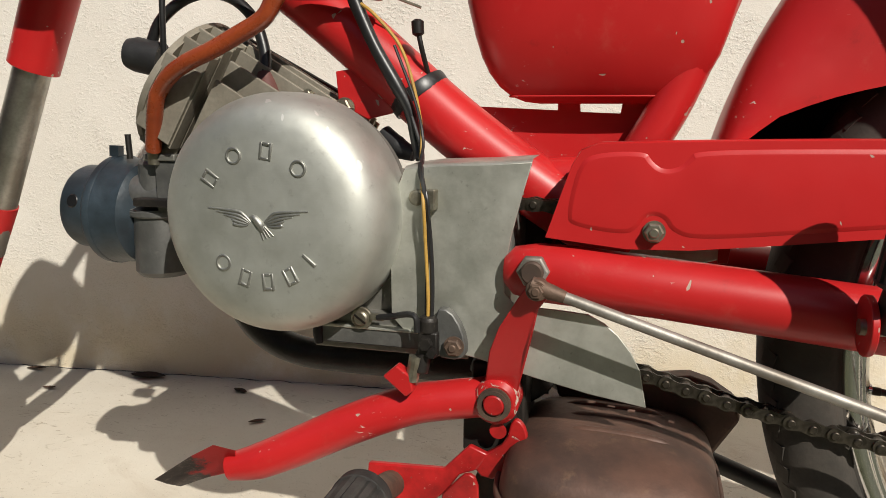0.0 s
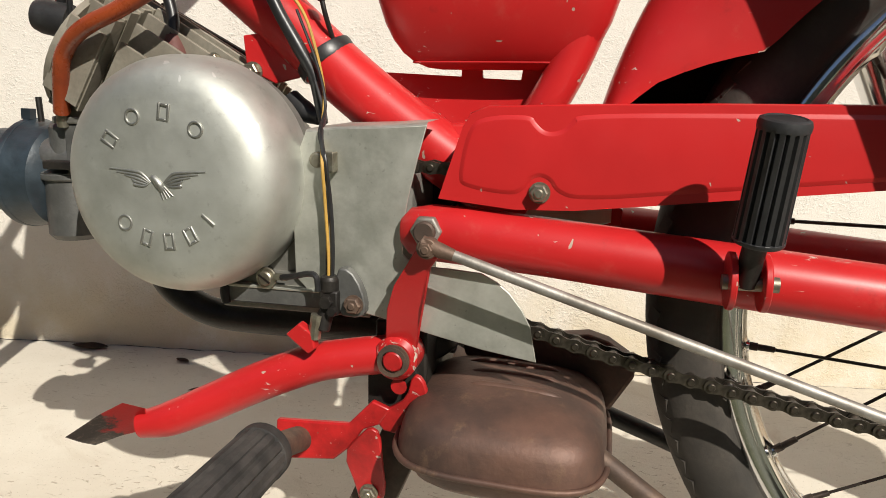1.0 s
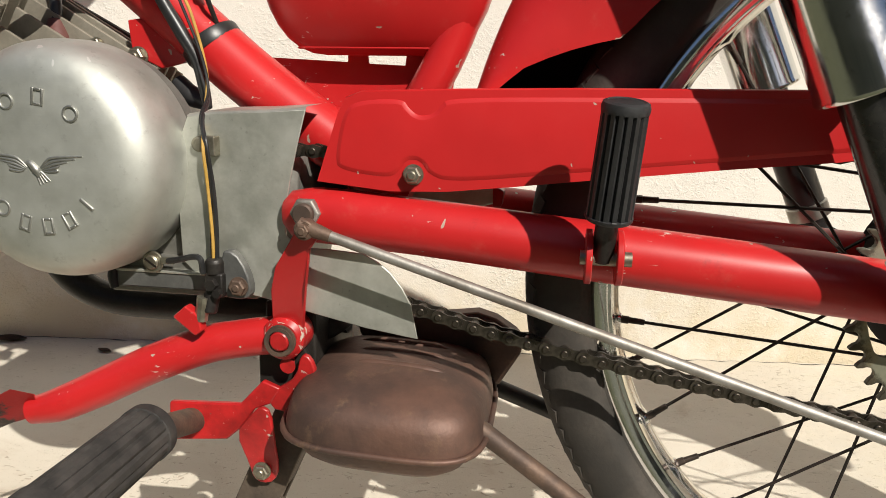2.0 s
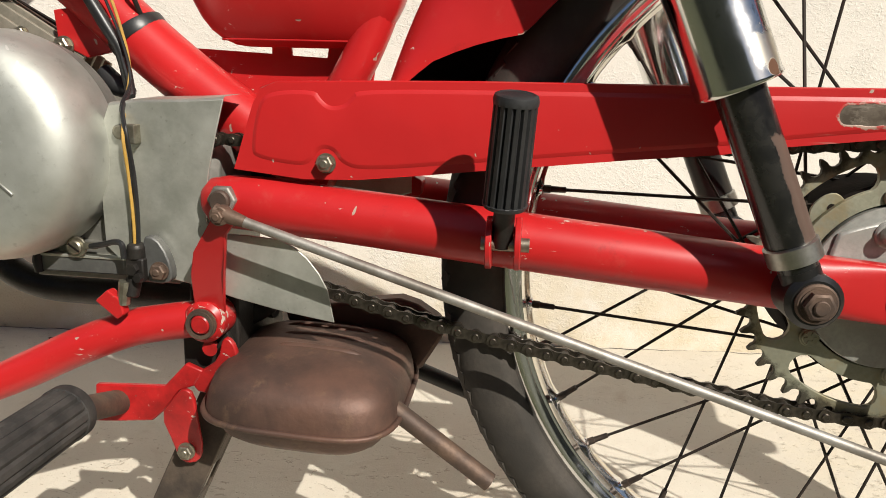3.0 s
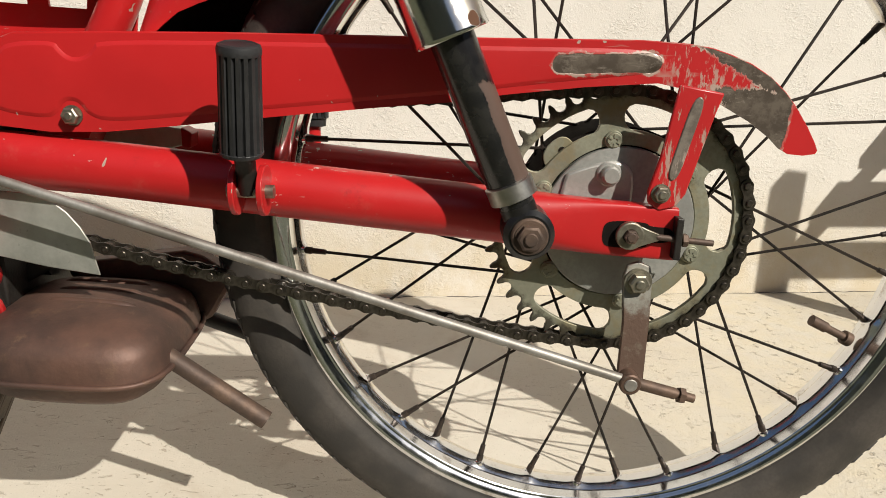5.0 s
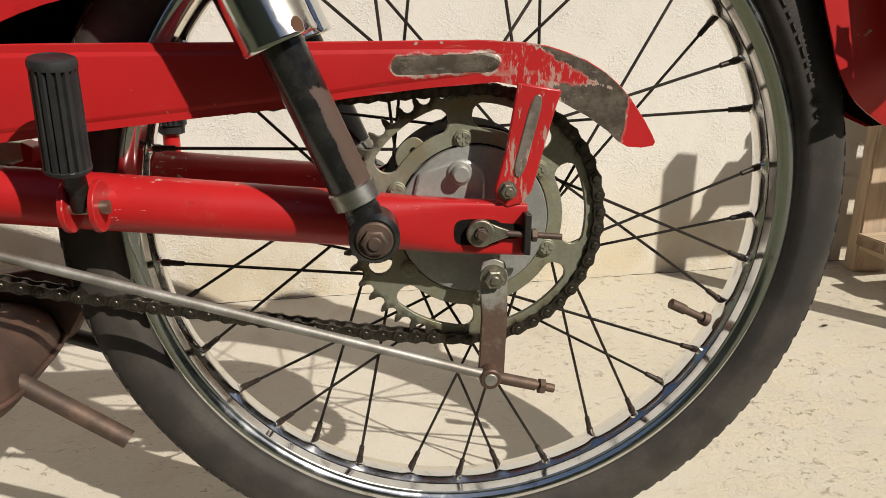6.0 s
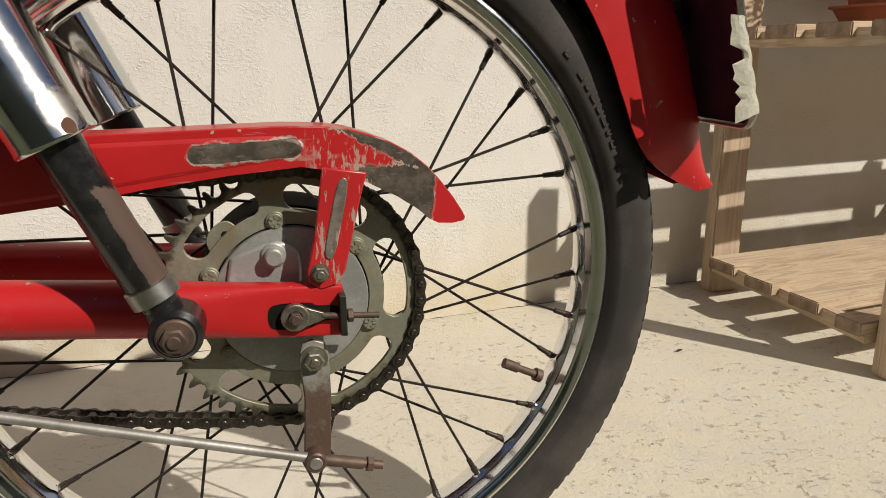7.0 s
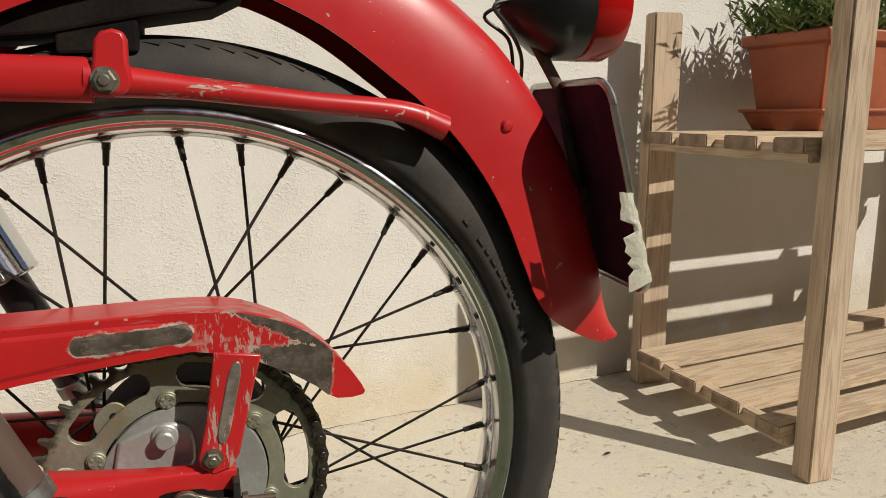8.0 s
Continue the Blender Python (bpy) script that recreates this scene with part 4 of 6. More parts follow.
# chain guard
TOP = [(-0.4075, 0.3375), (-0.4000, 0.3605), (-0.3940, 0.3785), (-0.3890, 0.3875), (-0.3790, 0.3915), (-0.3200, 0.3935), (-0.2530, 0.3950), (-0.1000, 0.3965), (0.0010, 0.3980), (0.0290, 0.3967), (0.0430, 0.3947), (0.0540, 0.3915), (0.0680, 0.3862), (0.0810, 0.3788), (0.0915, 0.3700), (0.1000, 0.3605), (0.1085, 0.3490), (0.1145, 0.3395), (0.1168, 0.3350), (0.1155, 0.3330)]
LOW = [(0.1080, 0.3318), (0.0985, 0.3325), (0.0920, 0.3360), (0.0850, 0.3425), (0.0710, 0.3520), (0.0500, 0.3630), (0.0260, 0.3710), (0.0120, 0.3735), (-0.0320, 0.3700), (-0.0810, 0.3640), (-0.1140, 0.3585), (-0.1670, 0.3530), (-0.2520, 0.3430), (-0.2840, 0.3390), (-0.3280, 0.3340), (-0.3620, 0.3330)]
guard = part("chain_guard", joined(prism(TOP + LOW, -0.0565, -0.0550)), M_GUARD, moped, "red sheet chain guard worn to bare metal at its tail", 35)
bm = bmesh.new()
rows = []
for deep_, dz in ((0.0003, 0.0), (0.0012, 0.0007), (0.0040, 0.0008), (0.0400, 0.0002)):
    rows.append([bm.verts.new((x, -0.0565 + deep_ * float(np.interp(x, (0.03, 0.116), (1.0, 0.12))), z + dz)) for x, z in TOP])
ring_bridge(bm, rows, False, False)
part("flange", bm, M_FLANGE, guard, "", 50)
# the outline runs against the clock: its inside lies to the left of each step
TURN = -1.0
panel = [(-0.3905, 0.3810), (-0.3965, 0.3500), (-0.3920, 0.3445), (-0.3640, 0.3410), (-0.3570, 0.3440), (-0.3530, 0.3510), (-0.3475, 0.3530), (-0.3420, 0.3505), (-0.3385, 0.3440), (-0.3250, 0.3395), (-0.2530, 0.3480), (-0.1650, 0.3578), (-0.1100, 0.3638), (-0.0750, 0.3690), (-0.0300, 0.3748), (0.0060, 0.3785), (0.0180, 0.3850), (0.0080, 0.3930), (-0.0300, 0.3935), (-0.1100, 0.3922), (-0.2530, 0.3908), (-0.3280, 0.3890), (-0.3315, 0.3845), (-0.3360, 0.3795), (-0.3450, 0.3780), (-0.3510, 0.3830), (-0.3540, 0.3880), (-0.3800, 0.3868)]
bm = bmesh.new()
soft = rounded(panel, 3)
rows = []
for inset, y in ((0.0, -0.0560), (0.0002, -0.0566), (0.0012, -0.0571), (0.0026, -0.05755), (0.0036, -0.05765)):
    row = []
    for i, (x, z) in enumerate(soft):
        (xa, za), (xb, zb) = soft[i - 2], soft[(i + 2) % len(soft)]
        d = math.hypot(xb - xa, zb - za) or 1.0
        row.append(bm.verts.new((x + inset * (zb - za) / d * TURN, y, z - inset * (xb - xa) / d * TURN)))
    rows.append(row)
ring_bridge(bm, rows, True, False)
edge = {frozenset((a, b)) for a, b in zip(rows[-1], rows[-1][1:] + rows[-1][:1])}
bmesh.ops.triangle_fill(bm, edges=[e for e in bm.edges if frozenset(e.verts) in edge], use_beauty=True, normal=(0, -1, 0))
part("pressed_panel", bm, M_GUARD, guard, "", 12)
part("bolt", hex_bolt(-0.3475, -0.0572, 0.3437, 0.0054, 0.0055, 0.5, 1.15), M_BOLT, guard, "zinc guard bolt")
strut = [(0.0240, 0.3735), (0.0520, 0.3690), (0.0480, 0.3560), (0.0355, 0.3060), (0.0300, 0.2975), (0.0195, 0.2945), (0.0120, 0.3000), (0.0110, 0.3070), (0.0170, 0.3300)]
part("guard_strut", prism(strut, -0.0620, -0.0592), M_STRUT, guard, "scraped red strut", 40, 0.0012)
part("strut_rib", prism(rounded([(0.0335, 0.3670), (0.0410, 0.3660), (0.0350, 0.3400), (0.0290, 0.3140), (0.0215, 0.3150), (0.0270, 0.3400)]), -0.0628, -0.0612), M_BARE, guard, "", 40, 0.0012)
part("strut_bolt", hex_bolt(0.0195, -0.0620, 0.3060, 0.0052, 0.0050, 0.5, 1.2), M_BOLT, guard, "rusty strut bolt")

# brake linkage
part("brake_rod", joined(tube([(-0.4040, -0.0768, 0.3112), (0.0060, -0.0745, 0.1830)], 0.0033, 14, 1)), M_ROD, moped, "long dull steel brake rod")
barm = part("brake_arm", prism([(0.0030, 0.2480), (0.0050, 0.2560), (0.0125, 0.2590), (0.0205, 0.2555), (0.0225, 0.2470), (0.0222, 0.2180), (0.0190, 0.1800), (0.0140, 0.1740), (0.0050, 0.1745), (0.0015, 0.1810), (0.0045, 0.2180)], -0.0560, -0.0520), M_BARM, moped, "browned steel brake arm", 30, 0.0008)
for v in barm.data.vertices:
    v.co.y -= max(0.0, 0.235 - v.co.z) * 0.28
part("bolt", joined(disc(0.0125, -0.0585, 0.2457, 0.0092, 0.003, 24), hex_bolt(0.0125, -0.0585, 0.2457, 0.0068, 0.0058, 0.45, 1.1)), M_BOLT, barm, "zinc nut")
part("swivel", joined(disc(0.0085, -0.0800, 0.1815, 0.0072, 0.011, 28, 0.001)), M_BARM, barm, "round swivel")
part("swivel_pin", disc(0.0085, -0.0808, 0.1815, 0.0044, 0.004, 20, 0.0006), M_ROD, barm)
part("adjuster_nut", joined(tube([(0.012, -0.0745, 0.1812), (0.0530, -0.0745, 0.1705)], 0.0030, 12, 1), tube([(0.0140, -0.0745, 0.1806), (0.0400, -0.0745, 0.1738)], 0.0040, 12, 1), tube([(0.0425, -0.0745, 0.1730), (0.0462, -0.0745, 0.1722)], 0.0054, 6, 1)), M_RUSTY, barm, "browned adjusting screw")
lever = part("brake_lever", prism([(-0.4160, 0.3110), (-0.4110, 0.3155), (-0.4055, 0.3130), (-0.4040, 0.3040), (-0.4085, 0.2977), (-0.4137, 0.2739), (-0.4198, 0.2500), (-0.4250, 0.2300), (-0.4380, 0.2200), (-0.4480, 0.2300), (-0.4433, 0.2429), (-0.4384, 0.2673), (-0.4311, 0.2851)], -0.0700, -0.0665), M_RED, moped, "red brake lever plate", 30, 0.001)
for v in lever.data.vertices:
    v.co.y += max(0.0, 0.285 - v.co.z) * 0.52
part("clevis", joined(tube([(-0.4120, -0.0768, 0.3138), (-0.4010, -0.0768, 0.3102), (-0.3930, -0.0768, 0.3077)], [0.0050, 0.0046, 0.0036], 14, 1), disc(-0.4085, -0.0805, 0.3112, 0.0062, 0.0085, 24, 0.0008)), M_RUSTY, lever, "rusty forked clevis")
part("clevis_nut", hex_bolt(-0.4085, -0.0805, 0.3112, 0.0043, 0.0034, 0.55, 1.1), M_RUSTY, lever, "small worn nut")
pedal = part("brake_pedal", tube([(-0.4360, -0.0380, 0.2313), (-0.4709, -0.0430, 0.2262), (-0.4956, -0.0450, 0.2203), (-0.5317, -0.0490, 0.2053), (-0.5670, -0.0540, 0.1879), (-0.5960, -0.0590, 0.1748), (-0.6169, -0.0620, 0.1690)], [0.0128, 0.0128, 0.0132, 0.0134, 0.0132, 0.0122, 0.0095], 20), M_RED, moped, "red bent-tube brake pedal with chipped boss")
part("boss", joined(disc(-0.4360, -0.0525, 0.2313, 0.0146, 0.030, 36, 0.003)), M_SCRAPED, pedal, "boss with scratched paint")
part("circlip", joined(moved(lathe([(0.0106, -0.0008), (0.0106, 0.0008), (0.0074, 0.0008), (0.0074, -0.0008)], 32, True), Matrix.Translation((-0.4360, -0.0534, 0.2313))), moved(lathe([(0.0098, -0.0007), (0.0098, 0.0007), (0.0074, 0.0007), (0.0074, -0.0007)], 32, True), Matrix.Translation((-0.4364, -0.0552, 0.2308)))), M_RUSTY, pedal, "rusty split washer")
part("pin", disc(-0.4360, -0.0565, 0.2313, 0.0066, 0.008, 24, 0.001), M_CHIP, pedal)
bm = bmesh.new()
rows = [[(-0.6069, -0.07, 0.1857), (-0.6105, -0.064, 0.1742), (-0.6225, -0.056, 0.1607)],
        [(-0.62, -0.076, 0.1908), (-0.6154, -0.066, 0.1786), (-0.6268, -0.054, 0.1585)],
        [(-0.6351, -0.08, 0.1825), (-0.6321, -0.066, 0.1679), (-0.6407, -0.054, 0.1536)],
        [(-0.6613, -0.084, 0.1641), (-0.6634, -0.068, 0.1523), (-0.6645, -0.052, 0.1421)]]
vs = [[bm.verts.new(p) for p in r] for r in rows]
ring_bridge(bm, vs, False, False)
bmesh.ops.solidify(bm, geom=list(bm.faces), thickness=0.003)
part("pad", bm, M_PADS, pedal, "worn steel foot pad", 30, 0.0008)

# foot peg bracket and rubber peg
br = part("peg_bracket", prism([(-0.5227, 0.1767), (-0.4944, 0.1783), (-0.4703, 0.1796), (-0.4532, 0.1981), (-0.4408, 0.1933), (-0.4484, 0.1816), (-0.4595, 0.1769), (-0.4692, 0.1629), (-0.4809, 0.1522), (-0.5055, 0.1493), (-0.5247, 0.1477)], -0.0450, -0.0400), M_CHIP, moped, "red welded foot peg bracket", 30, 0.0012)
lower = part("bracket_plate", prism(rounded([(-0.4731, 0.1596), (-0.4614, 0.1739), (-0.4535, 0.1821), (-0.4464, 0.1781), (-0.4456, 0.1577), (-0.4437, 0.1331), (-0.4477, 0.1230), (-0.4562, 0.1206), (-0.4630, 0.1243), (-0.4649, 0.1346)], 1), -0.0480, -0.0440), M_CHIP, br, "", 30, 0.001)
for v in lower.data.vertices:
    v.co.y -= (v.co.z - 0.155) * 0.10
part("hook", prism(rounded([(-0.4494, 0.1778), (-0.4481, 0.1909), (-0.4408, 0.1943), (-0.4299, 0.2025), (-0.4259, 0.2198), (-0.4190, 0.2168), (-0.4153, 0.2064), (-0.4194, 0.1989), (-0.4266, 0.1910), (-0.4342, 0.1756)], 1), -0.0440, -0.0390), M_CHIP, br, "", 30, 0.0012)
part("bolt", hex_bolt(-0.4550, -0.0470, 0.1322, 0.0056, 0.0046, 0.5, 1.15), M_BOLT, br, "brassy bolt")
part("hinge", tube([(-0.4345, -0.046, 0.2110), (-0.4345, -0.02, 0.2110)], 0.0055, 16, 1), M_CHIP, br, "", 30)
peg = part("foot_peg", joined(tube([(-0.5060, -0.0440, 0.1640), (-0.5035, -0.1000, 0.1830), (-0.5045, -0.2000, 0.1830)], [0.009, 0.009, 0.009], 16, 1)), M_RUSTY, moped, "ribbed black rubber foot peg")
bm = moved(fluted([(0.0125, 0.0, 0), (0.0180, 0.003, 0), (0.0188, 0.006, 0), (0.0188, 0.0125, 0), (0.0180, 0.0130, 1), (0.0178, 0.100, 1), (0.0184, 0.1005, 0), (0.0182, 0.108, 0), (0.012, 0.111, 0)], 14, 0.0016, "Y"), Matrix.Translation((-0.5045, -0.2070, 0.1830)))
part("rubber_sleeve", bm, M_WORN, peg, "scuffed black rubber sleeve", 35)

# passenger peg folded up on the swing arm
pp = part("passenger_peg", joined(tube([(-0.2360, -0.0790, 0.3035), (-0.2352, -0.0850, 0.3200), (-0.2340, -0.0930, 0.3350)], 0.0062, 14)), M_GREASE, moped, "folded passenger foot peg with ribbed rubber grip")
axis_m = Matrix.Translation((-0.2350, -0.0930, 0.3275)) @ (Vector((0.0045, -0.012, 0.065)).to_track_quat("Z", "Y").to_matrix().to_4x4())
bm = moved(fluted([(0.0088, 0.0, 0), (0.0118, 0.0006, 0), (0.0126, 0.0016, 0), (0.0127, 0.0030, 0), (0.0124, 0.0034, 1), (0.0118, 0.0575, 1), (0.0121, 0.0580, 0), (0.0123, 0.0605, 0), (0.0116, 0.0628, 0), (0.0098, 0.0636, 0), (0.0090, 0.0630, 0), (0.0040, 0.0634, 0)], 17, 0.0020), axis_m)
part("rubber_grip", bm, M_PEG, pp, "ribbed black rubber grip", 35)
for x in (-0.2452, -0.2285):
    b = bmesh.new()
    bmesh.ops.create_circle(b, cap_ends=True, segments=20, radius=0.0125)
    g = bmesh.ops.extrude_face_region(b, geom=list(b.faces))
    bmesh.ops.translate(b, verts=[v for v in g["geom"] if isinstance(v, bmesh.types.BMVert)], vec=(0, 0, 0.0036))
    b.transform(Matrix.Translation((x, -0.0765, 0.3040)) @ Matrix.Rotation(radians(90), 4, "Y") @ Matrix.Diagonal((1.25, 1.25, 1, 1)))
    part("peg_lug", b, M_RED, swing, "red welded peg lug", 35, 0.0006)
part("peg_pin", tube([(-0.2480, -0.0800, 0.3040), (-0.2200, -0.0800, 0.3040)], 0.0042, 14, 1), M_BOLT, swing, "hinge pin")

far = part("passenger_peg", tube([(-0.2230, 0.0800, 0.2990), (-0.2230, 0.0800, 0.3262)], 0.0064, 18, 1), M_RED, moped, "folded passenger foot peg on a red post")
part("collar", tube([(-0.2225, 0.0800, 0.3255), (-0.2225, 0.0800, 0.3270), (-0.2220, 0.0800, 0.3330)], [0.0075, 0.0102, 0.0102], 20, 1), M_PEG, far, "black rubber collar")
bm = moved(fluted([(0.0100, 0.0, 0), (0.0118, 0.001, 0), (0.0118, 0.003, 1), (0.0114, 0.050, 1), (0.0090, 0.052, 0)], 17, 0.0028), Matrix.Translation((-0.2220, 0.0800, 0.3320)))
part("rubber_grip", bm, M_PEG, far, "ribbed black rubber grip", 35)

# rear mudguard
PHI = [166, 160, 156, 152, 148, 140, 125, 110, 95, 80, 71, 62, 51, 41, 30, 23, 19, 15, 12, 10]
EDGE = [0.330, 0.326, 0.314, 0.294, 0.273, 0.268, 0.276, 0.294, 0.308, 0.312, 0.304, 0.294, 0.287, 0.279, 0.269, 0.266, 0.270, 0.284, 0.302, 0.318]
CROWN = [0.334, 0.338, 0.340, 0.342, 0.344, 0.348, 0.356, 0.362, 0.366, 0.368, 0.368, 0.366, 0.360, 0.350, 0.340, 0.333, 0.330, 0.329, 0.332, 0.338]
def fender_skin(inset):
    """One skin of the mudguard, inset by a sheet's thickness or not at all."""
    rings = []
    for a in np.linspace(166, 10, 80):
        e, c = float(np.interp(-a, [-v for v in PHI], EDGE)), float(np.interp(-a, [-v for v in PHI], CROWN)) - inset
        w = (0.038 if a > 20 else 0.038 - 0.002 * (20 - a)) - inset
        r_ = radians(a)
        ring = []
        for g in np.linspace(-1, 1, 25):
            f = math.copysign(abs(math.sin(g * math.pi / 2)) ** 0.62, g)
            u = max(0.0, math.cos(g * math.pi / 2)) ** 0.80
            low = e - max(0.0, e - 0.256) * min(1.0, max(0.0, (a - 104) / 16)) if g > 0 else e
            r = low + (c - low) * u
            ring.append((AX + r * math.cos(r_), f * w, AZ + r * math.sin(r_)))
        rings.append(ring)
    return rings


bm = bmesh.new()
outer, inner = fender_skin(0.0), fender_skin(0.0016)
ring_bridge(bm, [[bm.verts.new(p) for p in o + i[::-1]] for o, i in zip(outer, inner)], True, True)
fender = part("rear_mudguard", bm, M_RED, moped, "deep red rear mudguard with flared tip", 50)
# thin flat-black skin just inside the mudguard sheet
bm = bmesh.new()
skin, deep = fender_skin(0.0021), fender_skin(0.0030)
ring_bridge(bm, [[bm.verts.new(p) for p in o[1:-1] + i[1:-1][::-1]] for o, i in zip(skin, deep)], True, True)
part("inner_face", bm, M_FLAT_BLACK, fender, "black inner face of the mudguard", 50)
part("rivet", moved(lathe([(0.0, -0.0030), (0.0030, -0.0024), (0.0048, 0.0)], 20), Matrix.Translation((0.2240, -0.0362, 0.5045))), M_RED, fender)
stay = part("mudguard_stay", joined(loft([(-0.110, -0.047, 0.5350, 0.010, 0.0125, 2.4), (-0.030, -0.049, 0.5330, 0.010, 0.0125, 2.4)], 20), tube([(-0.0330, -0.0500, 0.5340), (0.0200, -0.0490, 0.5290), (0.0900, -0.0470, 0.5210), (0.1480, -0.0430, 0.5150), (0.1780, -0.0400, 0.5040)], [0.0100, 0.0068, 0.0062, 0.0070, 0.0085], 18)), M_STAY, moped, "red tubular mudguard stay")
part("lug", prism([(-0.0310, 0.5270), (-0.0292, 0.5350), (-0.0275, 0.5450), (-0.0262, 0.5540), (-0.0225, 0.5585), (-0.0165, 0.5600), (-0.0110, 0.5585), (-0.0095, 0.5540), (-0.0098, 0.5420), (-0.0080, 0.5330), (-0.0110, 0.5265), (-0.0190, 0.5235), (-0.0270, 0.5238)], -0.0600, -0.0500), M_RED, stay, "", 35, 0.002)
part("bolt", hex_bolt(-0.0220, -0.0602, 0.5325, 0.0062, 0.0055, 0.5, 1.2), M_BOLT, stay, "zinc stay nut")

# tail lamp and number plate
lamp = part("tail_lamp", moved(lathe([(0.006, -0.012), (0.022, 0.0), (0.036, 0.020), (0.039, 0.034), (0.039, 0.047)], 40, False, "X"), Matrix.Translation((0.2440, 0.0, 0.5900))), M_BLACK, moped, "round tail lamp with black housing and red lens")
part("lens", moved(lathe([(0.0385, 0.0), (0.0395, 0.002), (0.0395, 0.022), (0.036, 0.029), (0.026, 0.034), (0.004, 0.036)], 40, False, "X"), Matrix.Translation((0.2912, 0.0, 0.5900))), M_LENS, lamp, "red plastic lens")
part("bracket", joined(tube([(0.2460, -0.005, 0.5850), (0.2580, -0.005, 0.5650), (0.2800, -0.005, 0.5300), (0.2980, -0.005, 0.4550)], 0.0048, 10, 1, True, 0.4)), M_RUSTY, lamp, "flat steel bracket")
part("wiring", joined(tube([(0.2380, -0.01, 0.592), (0.224, -0.012, 0.586), (0.236, -0.012, 0.571), (0.247, -0.008, 0.553), (0.250, 0.0, 0.532)], 0.0014, 8), tube([(0.236, -0.004, 0.59), (0.220, -0.004, 0.580), (0.238, -0.004, 0.566), (0.244, 0.0, 0.548), (0.246, 0.004, 0.530)], 0.0014, 8)), M_CABLE, lamp, "thin black wires")


def plate_at(u, v):
    """A point of the number plate: u across from the near edge, v down from its top."""
    return Vector((0.2745 + 0.09 * u + 0.255 * v, -0.0830 + 1.0 * u, 0.5340 - 0.965 * v))


bm = bmesh.new()
out = []
W_, H_, R_ = 0.150, 0.150, 0.016
for cx, cy, a0 in ((R_, R_, 180), (W_ - R_, R_, 270), (W_ - R_, H_ - R_, 0), (R_, H_ - R_, 90)):
    for a in np.linspace(a0, a0 + 90, 6):
        out.append((cx + R_ * math.cos(radians(a)), cy + R_ * math.sin(radians(a))))
ring_bridge(bm, [[bm.verts.new(plate_at(u, v) + Vector((dx, 0, 0))) for u, v in out] for dx in (-0.0009, 0.0009)])
# wine tint paints the red mudguard's reflection into the dark back
plate = part("number_plate", bm, plain("plate_back_red_reflection", (0.075, 0.018, 0.032), (0.045, 0.012, 0.022), 0.9, 0.0, 30, 300, 0.0002, spec=0.02), moped, "rounded number plate seen from its dark back", 30)
part("rim", tube([plate_at(u, v) for u, v in out] + [plate_at(*out[0])], 0.0026, 8, 1), M_STEEL, plate, "bright metal edging")
bm = bmesh.new()
rng = random.Random(5)
rows = []
for i in range(15):
    v = 0.075 + 0.064 * i / 14
    q = plate_at(0.0, v)
    a = q.x - 0.0105 - 0.0050 * i / 14 + rng.uniform(-0.0014, 0.0014) + (0.007 if i in (5, 6) else (0.0045 if i in (10, 12) else 0.0))
    b = q.x - 0.0005 + 0.0015 * i / 14 + rng.uniform(-0.0008, 0.0008)
    rows.append([bm.verts.new((a + (b - a) * f, -0.0875 + 0.0035 * (f - 0.6) ** 2 + rng.uniform(-0.0002, 0.0002), q.z - (0.007 * (1 - f) if i == 14 else 0) + rng.uniform(-0.0006, 0.0006))) for f in (0, 0.25, 0.5, 0.75, 1)])
ring_bridge(bm, rows, False, False)
bmesh.ops.solidify(bm, geom=list(bm.faces), thickness=0.0005)
part("masking_tape", bm, M_TAPE, plate, "torn strip of pale masking tape", 0)


# ---- frame and body ----
frame_part = part("frame", joined(
    tube([(-0.640, 0.008, 0.530), (-0.5780, 0.008, 0.4830), (-0.5420, 0.008, 0.4540), (-0.5060, 0.008, 0.4230), (-0.4720, 0.008, 0.3955), (-0.4350, 0.008, 0.3690), (-0.3950, 0.008, 0.3430), (-0.3600, 0.008, 0.3250)], [0.0205, 0.0205, 0.0205, 0.0205, 0.0205, 0.0205, 0.0200, 0.0200], 28),
    tube([(-0.3650, 0.012, 0.3700), (-0.3380, 0.012, 0.4200), (-0.3120, 0.012, 0.4900), (-0.2900, 0.012, 0.5600)], 0.0130, 20),
    tube([(-0.4400, 0.012, 0.3650), (-0.3650, 0.012, 0.3690)], 0.014, 18, 1)), M_RED, moped, "red tubular frame with chipped paint")
part("gusset", joined(
    prism([(-0.4700, 0.4135), (-0.4120, 0.4110), (-0.4120, 0.4240), (-0.3980, 0.4240), (-0.3970, 0.4100), (-0.3710, 0.4090), (-0.3690, 0.4240), (-0.3330, 0.4240), (-0.3380, 0.3900), (-0.3600, 0.3720), (-0.4120, 0.3720), (-0.4520, 0.3980)], 0.0260, 0.0290)), M_RED, frame_part, "red sheet gusset with slots", 0, 0.0006)
part("engine_lug", prism([(-0.5600, 0.4360), (-0.5580, 0.4140), (-0.5370, 0.4040), (-0.5200, 0.4080), (-0.5100, 0.4200), (-0.5300, 0.4400)], -0.002, 0.002), M_RED, frame_part, "red engine lug", 0, 0.0008)
part("lug_bolt", hex_bolt(-0.5530, -0.0030, 0.4115, 0.0062, 0.0060, 0.45, 1.15), M_BOLT, frame_part, "brassy lug bolt")
